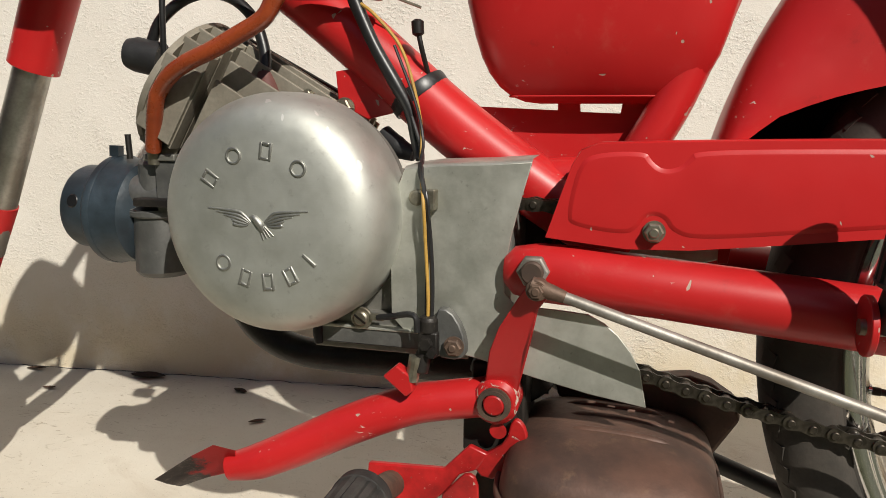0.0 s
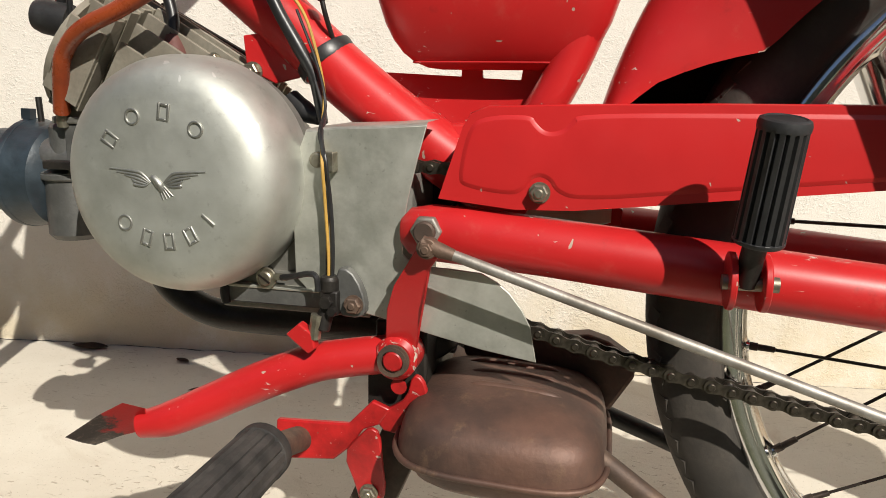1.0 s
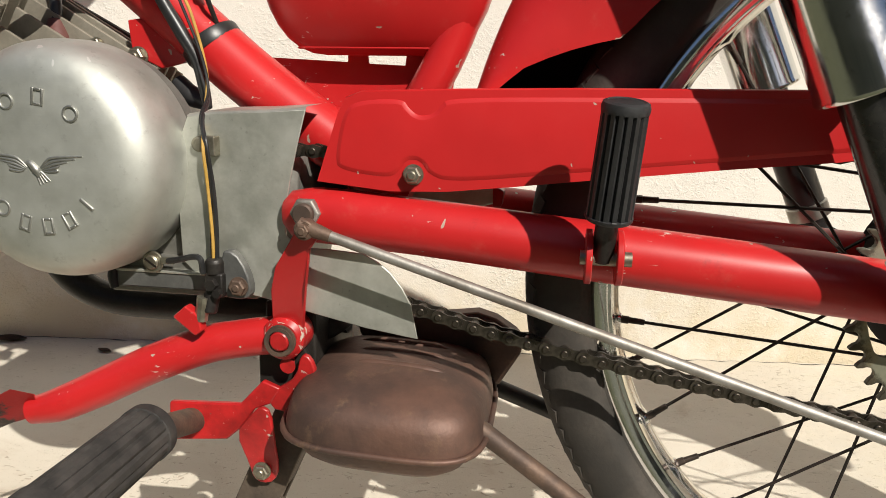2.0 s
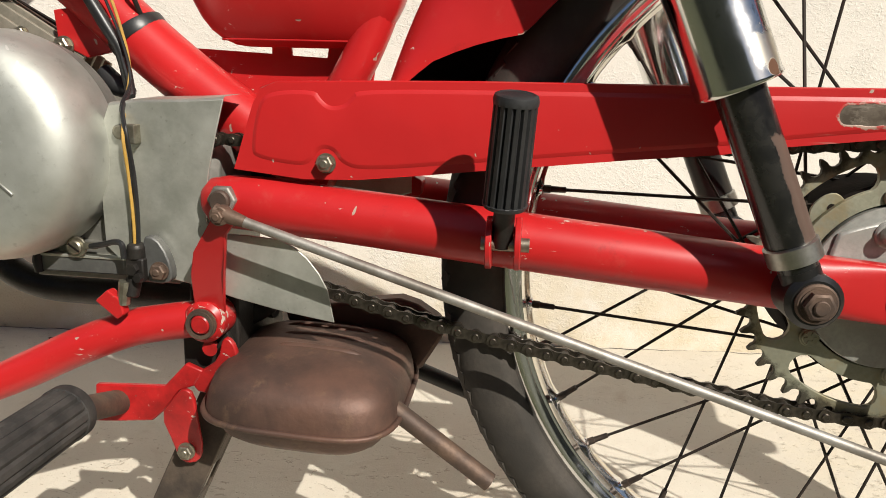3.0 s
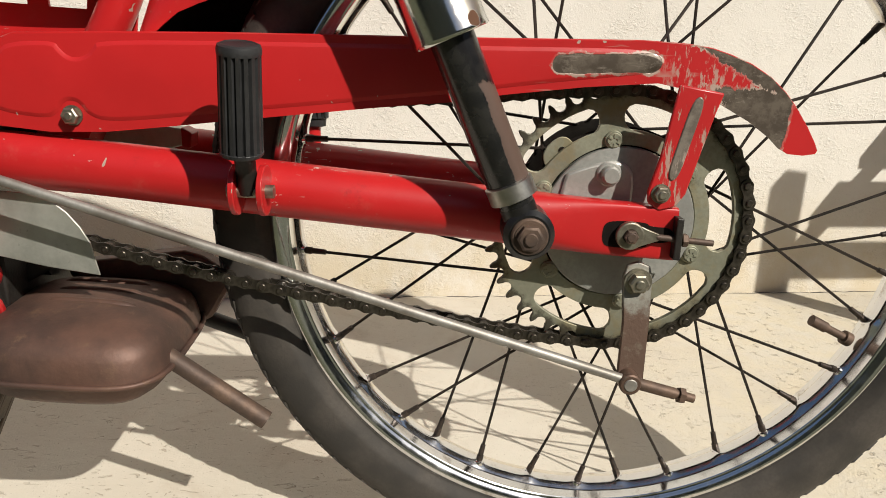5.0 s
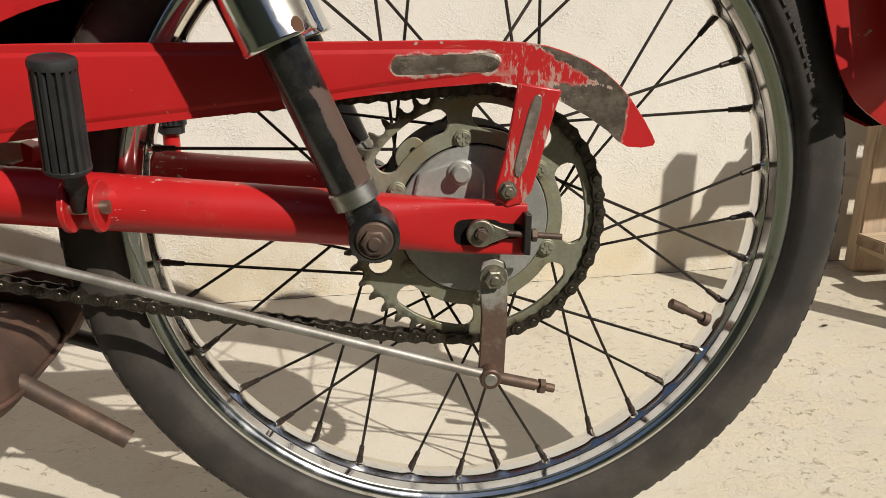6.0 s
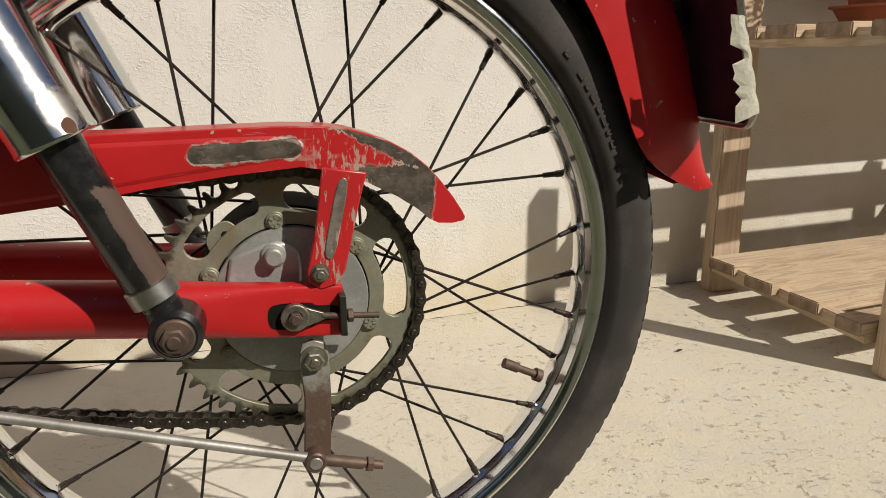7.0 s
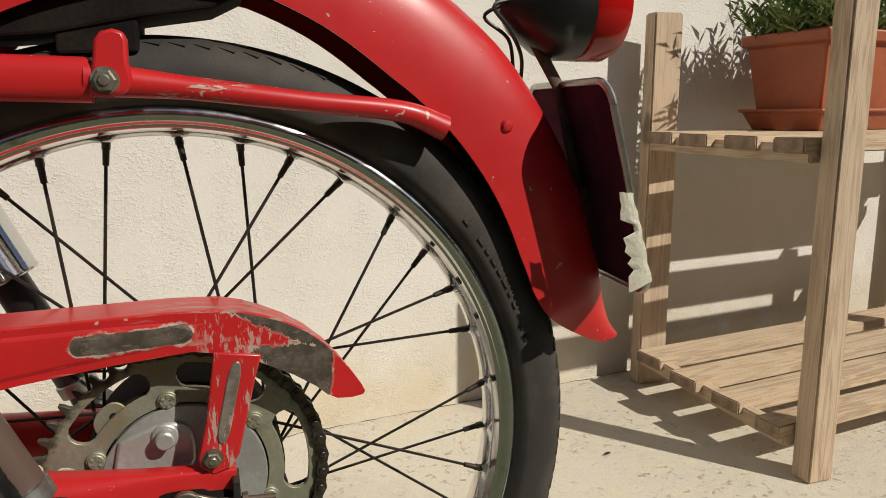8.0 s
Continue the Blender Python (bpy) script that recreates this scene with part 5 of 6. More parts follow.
part("cable_strap", moved(lathe([(0.0212, -0.0045), (0.0216, -0.003), (0.0216, 0.003), (0.0212, 0.0045)], 32, False, "Z"), Matrix.Translation((-0.5030, 0.008, 0.4205)) @ Vector((-0.60, 0, 0.80)).to_track_quat("Z", "Y").to_matrix().to_4x4()), M_CABLE, frame_part, "black rubber strap")
tank_rows = [(0.4148, -0.386, 0.036, 0.001), (0.4160, -0.386, 0.046, 0.0030), (0.4195, -0.3865, 0.0545, 0.0070), (0.4255, -0.3868, 0.0620, 0.0115), (0.4340, -0.3868, 0.0685, 0.0162), (0.4440, -0.3868, 0.0735, 0.0205), (0.4580, -0.3868, 0.0780, 0.0243), (0.4780, -0.3868, 0.0830, 0.0268), (0.5300, -0.3860, 0.0900, 0.0285), (0.5800, -0.3860, 0.0900, 0.0285), (0.6000, -0.3860, 0.0800, 0.024)]
bm = bmesh.new()
rings = []
for z, x, hx, hy in tank_rows:
    ring = []
    for a in np.linspace(0, 2 * math.pi, 48, endpoint=False):
        c, s_ = math.cos(a), math.sin(a)
        ring.append(bm.verts.new((x + hx * math.copysign(abs(c) ** 0.8, c), 0.012 + hy * math.copysign(abs(s_) ** 0.55, s_), z)))
    rings.append(ring)
ring_bridge(bm, rings)
tool = part("side_tank", bm, M_RED, moped, "rounded red tank between the frame tubes", 40)
seam = [(-0.3865 + 0.0555 * math.copysign(abs(math.cos(a)) ** 0.8, math.cos(a)), 0.012 + 0.0070 * math.copysign(abs(math.sin(a)) ** 0.55, math.sin(a)), 0.4195) for a in np.linspace(0, 2 * math.pi, 48)]
part("seam", tube(seam, 0.0007, 8, 1), M_RED, tool, "", 40)
part("saddle", loft([(-0.46, 0.008, 0.66, 0.03, 0.02, 3), (-0.42, 0.008, 0.650, 0.06, 0.030, 3), (-0.25, 0.008, 0.636, 0.080, 0.028, 3), (-0.12, 0.006, 0.634, 0.060, 0.026, 3), (0.00, 0.004, 0.634, 0.036, 0.024, 3), (0.05, 0.003, 0.638, 0.022, 0.016, 3)], 28), M_PEG, moped, "long black saddle")
part("saddle_rail", joined(prism([(-0.1200, 0.5560), (-0.0834, 0.5560), (-0.0515, 0.5592), (-0.0034, 0.5696), (0.0366, 0.5760), (0.0562, 0.5860), (0.0600, 0.6220), (-0.1200, 0.6220)], -0.030, 0.030), prism([(-0.0500, 0.5480), (-0.0060, 0.5500), (-0.0050, 0.5750), (-0.0500, 0.5750)], -0.028, 0.028)), M_FLAT_BLACK, moped, "black saddle base and mudguard mount", 0, 0.002)


# ---- engine ----
CX, CZ = -0.573, 0.345
prof = [(0.0700, -0.0330), (0.0752, -0.0345), (0.0758, -0.0380), (0.0755, -0.0540), (0.0750, -0.0620), (0.0738, -0.0690), (0.0716, -0.0752), (0.0682, -0.0804), (0.0632, -0.0846), (0.0566, -0.0873), (0.0480, -0.0888), (0.0300, -0.0897), (0.0150, -0.0900), (0.0, -0.0901)]
cover = part("engine_cover", moved(lathe(prof, 96), Matrix.Translation((CX, 0, CZ))), M_ALU, moped, "round satin aluminium engine cover with raised emblem", 60)


def raised(w, h=0.0052, t=0.0017, round_=False):
    """A raised plain frame in place of a character: a ring or a rounded rectangle with a sunk middle."""
    if round_:
        ring = [(h - t, 0.0012), (h - t, -0.0008), (h - t * 0.75, -0.0013), (h - t * 0.25, -0.0013), (h, -0.0008), (h, 0.0012)]
        return lathe(ring, 32, True)
    return joined(box(-w, -w + t, -0.0012, 0.0012, -h, h), box(w - t, w, -0.0012, 0.0012, -h, h),
                  box(-w + t, w - t, -0.0011, 0.0012, -h, -h + t), box(-w + t, w - t, -0.0011, 0.0012, h - t, h))


for n, a in enumerate((146, 114, 82, 48)):
    at_ = Matrix.Translation((CX + 0.001 + 0.0385 * math.cos(radians(a)), -0.0889, CZ + 0.002 + 0.0385 * math.sin(radians(a))))
    part("letter_bar", moved(raised(0.0040, round_=n in (1, 3)), at_ @ Matrix.Rotation(radians(90 - a), 4, "Y")), M_LETTER, cover, "", 50, 0.0005)
for n, a in enumerate((-133, -108, -85, -62, -38)):
    at_ = Matrix.Translation((CX + 0.002 + 0.0385 * math.cos(radians(a)), -0.0889, CZ + 0.001 + 0.0385 * math.sin(radians(a))))
    b = raised(0.0038, round_=n == 0) if n < 4 else box(-0.0010, 0.0010, -0.0012, 0.0012, -0.0052, 0.0052)
    part("letter_bar", moved(b, at_ @ Matrix.Rotation(radians(-90 - a), 4, "Y")), M_LETTER, cover, "", 50, 0.0005)
# emblem: two fans of thin raised bars and a small block between them
for side in (-1, 1):
    for k in range(5):
        x0, x1, z = 0.0045 + 0.0006 * k, 0.0325 - 0.0050 * k, 0.0050 - 0.0019 * k
        line = [(CX + side * x0, -0.0899, CZ + 0.3 * z - 0.0030), (CX + side * (x0 + 0.004), -0.0899, CZ + 0.8 * z - 0.0018), (CX + side * (x0 + 0.009), -0.0899, CZ + z - 0.0004), (CX + side * x1, -0.0897, CZ + z + 0.0010)]
        part("emblem_bar", tube(line, [0.0006, 0.0010, 0.0010, 0.0005], 8, 4), M_LETTER, cover, "", 50)
for k in range(4):
    part("emblem_bar", tube([(CX + 0.0010 + 0.0012 * k, -0.0900, CZ - 0.0040), (CX + 0.0035 + 0.0022 * k, -0.0899, CZ - 0.0120 + 0.0009 * k)], [0.0009, 0.0006], 8, 1), M_LETTER, cover, "", 50)
part("emblem_body", tube([(CX - 0.0050, -0.0898, CZ + 0.0012), (CX - 0.0020, -0.0899, CZ + 0.0010), (CX + 0.0016, -0.0898, CZ - 0.0028), (CX + 0.0030, -0.0897, CZ - 0.0070)], [0.0008, 0.0021, 0.0026, 0.0014], 12, 4), M_LETTER, cover, "", 50)
block = part("engine_block", joined(
    loft([(-0.660, 0.012, 0.345, 0.030, 0.055, 4), (-0.650, 0.012, 0.345, 0.044, 0.066, 4), (-0.560, 0.012, 0.338, 0.046, 0.068, 4), (-0.525, 0.012, 0.314, 0.046, 0.056, 4), (-0.440, 0.012, 0.308, 0.044, 0.052, 4), (-0.432, 0.012, 0.306, 0.036, 0.044, 4)], 36),
    disc(CX, -0.036, CZ, 0.0715, 0.02, 64),
    box(-0.56, -0.455, -0.043, 0.03, 0.255, 0.280)), M_CAST, moped, "cast aluminium engine casing", 40, 0.001)
part("case_bolt", hex_bolt(-0.5720, -0.020, 0.4185, 0.0042, 0.0040, 0.45, 1.2), M_BOLT, block)
part("case_screw", joined(disc(-0.5235, -0.0545, 0.2790, 0.0048, 0.004, 24, 0.001)), M_BOLT, block, "slotted brass screw")
part("screw_slot", moved(box(-0.0046, 0.0046, -0.0003, 0.0003, -0.0006, 0.0006), pose(-0.5235, -0.0547, 0.2790, 0, 35, 0)), M_FLAT_BLACK, block)
# cylinder: square rounded fins across a leaning barrel
DIR = Vector((-0.86, 0, 0.51)).normalized()


PERP = Vector((-DIR.z, 0, DIR.x)) * -1.0
B0 = Vector((-0.585, 0.0, 0.368))


def card(y, a0, a1, b0, b1, thick=0.0030):
    """A fin: a plate along the barrel, upright in the bike's plane, at depth y."""
    q = [B0 + DIR * a + PERP * b for a, b in ((a0, b0), (a1, b0), (a1, b1), (a0, b1))]
    return prism([(v.x, v.z) for v in q], y - thick / 2, y + thick / 2)


cyl = part("cylinder", joined(tube([B0 + Vector((0, 0.012, 0)) - DIR * 0.03, B0 + Vector((0, 0.012, 0)) + DIR * 0.112], 0.033, 32, 1), tube([B0 + Vector((0, 0.012, 0)) + DIR * 0.108, B0 + Vector((0, 0.012, 0)) + DIR * 0.113, B0 + Vector((0, 0.012, 0)) + DIR * 0.121], [0.0535, 0.0535, 0.040], 40, 1)), M_FIN, moped, "finned cylinder with dusty brown casting", 40)
for k in range(9):
    y = -0.0350 + 0.0118 * k
    h_ = math.sqrt(0.0555 ** 2 - (y - 0.012) ** 2)
    part("fin", card(y, -0.020, 0.0705 + 0.0030 * min(k, 3), -h_, h_), M_FIN, cyl, "", 0, 0.0006)
    part("head_fin", card(y - 0.002, 0.0810 - 0.0006 * k, 0.110, -h_ + 0.002, h_ - 0.002), M_FIN, cyl, "", 0, 0.0006)
part("head_rib", joined(*[card(-0.0350 + 0.0118 * k + 0.004, 0.0800, 0.0830, -0.03, math.sqrt(0.0555 ** 2 - (-0.023 + 0.0118 * k - 0.012) ** 2) - 0.004, 0.0095) for k in range(8)]), M_FIN, cyl, "", 0)
part("cover_rod", tube([B0 + Vector((0, 0.030, 0)) + DIR * 0.096 + PERP * 0.049, B0 + Vector((0, 0.030, 0)) + DIR * 0.0 + PERP * 0.0535], 0.0038, 10, 1), M_GREASE, cyl, "black edge strip")
part("plug_cap", tube([(-0.694, -0.004, 0.4450), (-0.712, -0.008, 0.4490), (-0.7180, -0.009, 0.4500)], [0.0125, 0.0125, 0.0105], 20, 1), M_PEG, moped, "black rubber plug cap")
part("ignition_lead", tube([(-0.7030, -0.004, 0.4560), (-0.6920, -0.004, 0.4740), (-0.6680, -0.004, 0.4880), (-0.6410, -0.004, 0.4880), (-0.6210, -0.004, 0.4740), (-0.6110, -0.006, 0.4520), (-0.6080, -0.010, 0.4320)], 0.0040, 12), M_CABLE, moped, "thick black ignition lead")
part("lead_boot", tube([(-0.6080, -0.010, 0.4350), (-0.6070, -0.012, 0.4260), (-0.6050, -0.016, 0.4140)], [0.0055, 0.0085, 0.0105], 16), plain("brown_rubber_boot", (0.16, 0.055, 0.045), (0.11, 0.04, 0.034), 0.6), moped, "reddish brown rubber boot")
# left side sheet cover
sheet = [(-0.4960, 0.3740), (-0.4780, 0.3765), (-0.4440, 0.3780), (-0.4175, 0.3800), (-0.4230, 0.3600), (-0.4290, 0.3350), (-0.4330, 0.3120), (-0.4325, 0.3000), (-0.4250, 0.2930), (-0.4020, 0.2925), (-0.3820, 0.2910), (-0.3720, 0.2860), (-0.3640, 0.2795), (-0.3560, 0.2695), (-0.3505, 0.2590), (-0.3460, 0.2365), (-0.3800, 0.2415), (-0.4150, 0.2490), (-0.4470, 0.2570), (-0.4900, 0.2650), (-0.5050, 0.2800), (-0.5060, 0.3500)]
sc = part("side_cover", prism(sheet, -0.0465, -0.0450), M_SHEET, moped, "dull grey aluminium side cover sheet", 30, 0.0005)
bm = bmesh.new()
rows = []
for y, dz in ((-0.0462, 0.0), (-0.0456, 0.0010), (-0.0430, 0.0018), (-0.0150, 0.0030)):
    rows.append([bm.verts.new((x, y, z + dz)) for x, z in sheet[:4]])
ring_bridge(bm, rows, False, False)
part("fold", bm, M_SHEET, sc, "", 50)
part("frame_plate", prism([(-0.4520, 0.3640), (-0.4180, 0.3700), (-0.3900, 0.3560), (-0.3850, 0.3300), (-0.3900, 0.2900), (-0.4450, 0.2900)], 0.0300, 0.0340), M_GREASE, moped, "black rear engine plate", 0, 0.001)
part("cable_clip", joined(box(-0.4830, -0.4745, -0.0545, -0.0465, 0.3500, 0.3625), disc(-0.4875, -0.0510, 0.3570, 0.0050, 0.005, 20, 0.001)), M_BOLT, sc, "small brass cable clip", 0, 0.001)
# wires and cables
wires = part("wire_loom", tube([(-0.5400, -0.020, 0.4860), (-0.5372, -0.020, 0.4766), (-0.5246, -0.021, 0.4505), (-0.5105, -0.021, 0.4267), (-0.5010, -0.020, 0.4090), (-0.4965, -0.020, 0.3883), (-0.4930, -0.024, 0.3790)], [0.0044, 0.0046, 0.0041, 0.0046, 0.0040, 0.0036, 0.0030], 12), M_CABLE, moped, "taped black wire loom with loose wires")
part("wire", tube([(-0.4990, -0.022, 0.4060), (-0.4900, -0.030, 0.3850), (-0.4840, -0.050, 0.3720), (-0.4795, -0.0555, 0.3560), (-0.4770, -0.0540, 0.3300), (-0.4752, -0.0560, 0.2980), (-0.4765, -0.0580, 0.2640)], 0.0015, 8), M_CABLE, wires)
part("yellow_wire", tube([(-0.5330, -0.022, 0.4760), (-0.5229, -0.024, 0.4686), (-0.5065, -0.024, 0.4498), (-0.4978, -0.024, 0.4264), (-0.4914, -0.026, 0.3980), (-0.4876, -0.040, 0.3750), (-0.4808, -0.0570, 0.3560), (-0.4798, -0.0555, 0.3300), (-0.4775, -0.0570, 0.2950), (-0.4780, -0.0590, 0.2640)], 0.0011, 8), M_YELLOW, wires, "yellow striped wire")
part("wire", tube([(-0.5100, -0.024, 0.4500), (-0.4955, -0.026, 0.4150), (-0.4890, -0.030, 0.3900), (-0.4862, -0.048, 0.3730), (-0.4785, -0.0560, 0.3565), (-0.4785, -0.0545, 0.3300), (-0.4792, -0.0555, 0.2950), (-0.4785, -0.0580, 0.2640)], 0.0010, 8), M_CABLE, wires)
part("connector_sleeve", tube([(-0.5260, 0.000, 0.3950), (-0.5150, -0.004, 0.3860), (-0.5020, -0.008, 0.3810)], [0.0060, 0.0075, 0.0045], 12), M_PEG, wires, "black rubber sleeve")
part("control_cable", tube([(-0.6600, -0.020, 0.5000), (-0.6000, -0.022, 0.4860), (-0.5500, -0.022, 0.4830), (-0.5300, -0.020, 0.4840)], 0.0042, 12), M_CABLE, moped, "black control cable to the frame stop")
part("cable_stop", joined(tube([(-0.5330, -0.020, 0.4840), (-0.5200, -0.018, 0.4830)], 0.0052, 14, 1), tube([(-0.5200, -0.018, 0.4830), (-0.4960, -0.012, 0.4740)], 0.0009, 6, 1)), M_BOLT, frame_part, "cable stop with bare wire")
part("rear_link", joined(tube([(-0.4985, -0.012, 0.4670), (-0.4985, -0.012, 0.4655), (-0.4980, -0.012, 0.4580), (-0.4978, -0.012, 0.4565)], [0.0020, 0.0042, 0.0040, 0.0020], 12, 1), tube([(-0.4978, -0.012, 0.4580), (-0.4955, -0.010, 0.4460), (-0.4920, 0.004, 0.4200)], 0.0017, 10)), M_GREASE, frame_part, "dark cable yoke")
part("throttle_cable", tube([(-0.6770, -0.022, 0.5200), (-0.6775, -0.024, 0.4700), (-0.6830, -0.018, 0.4200), (-0.6900, -0.012, 0.3850)], 0.0021, 10), M_CABLE, moped, "black throttle cable")
part("fuel_hose", tube([(-0.5640, -0.050, 0.4960), (-0.5788, -0.050, 0.4757), (-0.5870, -0.050, 0.4647), (-0.6040, -0.051, 0.4555), (-0.6214, -0.052, 0.4469), (-0.6400, -0.052, 0.4395), (-0.6544, -0.050, 0.4321), (-0.6660, -0.046, 0.4230), (-0.6730, -0.043, 0.4120), (-0.6850, -0.032, 0.3820)], 0.0056, 14), M_HOSE, moped, "orange-brown rubber fuel hose")
# carburettor and air filter
KY = -0.010
carb = part("carburettor", joined(
    tube([(-0.7300, KY, 0.3480), (-0.6600, KY, 0.3480)], 0.0155, 24, 1),
    box(-0.6880, -0.6650, KY - 0.018, KY + 0.016, 0.336, 0.374)), M_CARB, moped, "grey cast carburettor with round float bowl", 35, 0.001)
part("float_bowl", moved(lathe([(0.0165, 0.0), (0.0200, 0.004), (0.0200, 0.044), (0.0222, 0.046), (0.0222, 0.050), (0.016, 0.052)], 32, False, "Z"), Matrix.Translation((-0.6980, KY, 0.2885))), M_CARB, carb, "", 35)
part("slide_housing", moved(lathe([(0.013, 0.0), (0.0150, 0.002), (0.0150, 0.030), (0.0105, 0.036)], 28, False, "Z"), Matrix.Translation((-0.6970, KY, 0.3410))), M_CARB, carb, "", 35)
part("hose_union", tube([(-0.6880, KY - 0.018, 0.3720), (-0.6865, KY - 0.020, 0.3860)], 0.0044, 12, 1), M_BOLT, carb)
part("top_flange", box(-0.6960, -0.6700, KY - 0.020, KY + 0.016, 0.3740, 0.3790), M_CAST, carb, "", 0, 0.001)
part("stop_screw", box(-0.7020, -0.6720, KY - 0.026, KY - 0.016, 0.342, 0.348), M_GREASE, carb, "", 0, 0.001)
part("float_bowl_band", moved(lathe([(0.0218, 0.0), (0.0226, 0.001), (0.0226, 0.004), (0.0218, 0.005)], 32, False, "Z"), Matrix.Translation((-0.6980, KY, 0.3330))), M_CARB, carb, "", 35)
part("tickler", tube([(-0.7220, KY, 0.374), (-0.7230, KY, 0.3920)], 0.0022, 10, 1), M_GREASE, carb, "dark lever pin")
FILT = Matrix.Translation((-0.7745, 0.004, 0.3360)) @ Matrix.Rotation(radians(3), 4, "Y")
filt = part("air_filter", moved(lathe([(0.010, 0.0), (0.0310, 0.001), (0.0322, 0.004), (0.0322, 0.024), (0.0380, 0.0252), (0.0410, 0.029), (0.0414, 0.036), (0.0400, 0.040), (0.0390, 0.056), (0.0310, 0.064), (0.0190, 0.068)], 48, False, "X"), FILT), M_BLUE, moped, "worn blue-grey air filter canister", 30)
part("clamp", joined(moved(lathe([(0.0416, 0.0), (0.0420, 0.001), (0.0420, 0.005), (0.0416, 0.006)], 48, False, "X"), FILT @ Matrix.Translation((0.029, 0, 0))), moved(box(-0.004, 0.004, -0.003, 0.003, 0.0, 0.008), FILT @ Matrix.Translation((0.032, -0.006, 0.041)))), M_BLUE, filt, "clamp band", 30)
part("drain_hole", moved(disc(0, 0, 0, 0.0054, 0.004, 20, 0.001), FILT @ Matrix.Rotation(radians(-14), 4, "X") @ Matrix.Translation((0.0125, -0.0326, 0))), M_BLACK, filt, "dark round hole")
# switch and bracket under the cover
sw = part("switch_block", joined(box(-0.4830, -0.4705, -0.0610, -0.0490, 0.2600, 0.2760), moved(lathe([(0.0062, 0.0), (0.0062, 0.009), (0.0045, 0.011)], 20, False, "Z"), Matrix.Translation((-0.4775, -0.056, 0.2745))), tube([(-0.4800, -0.056, 0.262), (-0.4825, -0.058, 0.2490)], 0.0052, 14, 1)), M_GREASE, moped, "black brake switch block", 30, 0.0014)
part("switch_plate", prism(rounded([(-0.4740, 0.2900), (-0.4640, 0.2900), (-0.4560, 0.2780), (-0.4530, 0.2640), (-0.4570, 0.2580), (-0.4740, 0.2590)], 1), -0.0560, -0.0480), M_CARB, sw, "dark grey cast switch plate", 30, 0.0012)
part("clamp_nut", joined(moved(lathe([(0.0040, -0.004), (0.0045, -0.003), (0.0045, 0.0)], 6), Matrix.Translation((-0.4775, -0.0608, 0.2690))), moved(lathe([(0.0030, -0.004), (0.0034, -0.003), (0.0034, 0.0)], 6), Matrix.Translation((-0.4735, -0.0608, 0.2635)))), M_GREASE, sw, "greasy clamp nuts", 30)
part("bolt", hex_bolt(-0.4605, -0.0590, 0.2680, 0.0055, 0.0045, 0.45, 1.15), M_RUSTY, sw, "rusty bolt")
part("lead", tube([(-0.4830, -0.062, 0.2760), (-0.4840, -0.062, 0.2850), (-0.4900, -0.060, 0.2862), (-0.5010, -0.056, 0.2830), (-0.5120, -0.053, 0.2805)], 0.0020, 8), M_CABLE, sw)
part("tray", joined(box(-0.5540, -0.4860, -0.0480, -0.0452, 0.2600, 0.2712), box(-0.5540, -0.4860, -0.0480, -0.0200, 0.2600, 0.2615)), M_CARB, sw, "small dark sheet bracket", 0, 0.0006)
part("tray_lip", box(-0.5545, -0.4860, -0.0492, -0.0200, 0.2708, 0.2728), M_SHEET, sw, "pale folded lip", 0, 0.0005)
part("edge_trim", tube([(-0.5550, -0.0480, 0.2590), (-0.5555, -0.0485, 0.2670), (-0.5545, -0.0480, 0.2745)], [0.0030, 0.0034, 0.0026], 12), M_PEG, sw, "black rubber edge trim")
part("stop_plate", prism([(-0.5050, 0.2460), (-0.4960, 0.2540), (-0.4870, 0.2480), (-0.4850, 0.2380), (-0.4900, 0.2340)], -0.0640, -0.0560), M_RED, sw, "small red stop plate", 0, 0.001)
part("terminal", joined(disc(-0.5235, -0.0520, 0.2790, 0.0072, 0.002, 24, 0.0004), box(-0.5170, -0.5080, -0.0535, -0.0505, 0.2785, 0.2825)), M_BOLT, sw, "brass ring terminal", 30, 0.0003)
part("adjuster_screw", tube([(-0.4845, -0.060, 0.2600), (-0.4870, -0.060, 0.2440)], 0.0042, 10, 1), M_BOLT, sw)
# exhaust
ex = part("exhaust_pipe", tube([(-0.6600, 0.018, 0.2950), (-0.6530, 0.018, 0.2680), (-0.6350, 0.018, 0.2430), (-0.6050, 0.018, 0.2290), (-0.5600, 0.018, 0.2265), (-0.4600, 0.018, 0.2280), (-0.4100, 0.018, 0.2260)], 0.0115, 20), M_GREASE, moped, "black exhaust pipe")
MUF = Matrix.Translation((-0.3660, -0.0230, 0.1800)) @ Matrix.Rotation(radians(2), 4, "Y") @ Matrix.Rotation(radians(4), 4, "X")
MX, MY, MT, MB = 0.0665, 0.0660, 0.0350, 0.0320


def muffler_point(a, h):
    """A point of the pressed box: a round the plan, h from -1 at the bottom to 1 at the top."""
    c, q = math.cos(a), math.sin(a)
    k_ = 1 / (abs(c) ** 4.0 + abs(q) ** 4.0) ** (1 / 4.0)
    if h > 0:
        rr = (1 - 0.13 * h ** 1.3) * (1 - max(0.0, (h - 0.42) / 0.58) ** 2.4) ** 0.44
    else:
        rr = (1 - abs(h) ** 2.7) ** (1 / 2.5) * (0.955 if h > -0.03 else 0.915)
    return Vector((MX * c * k_ * rr, MY * q * k_ * rr, (MT if h > 0 else MB) * h))


def muffler_top(x, y):
    n_ = (abs(x / MX) ** 3.4 + abs(y / MY) ** 3.4) ** (1 / 3.4)
    return Vector((x, y, MT * (1 - 0.12 * n_ ** 2)))


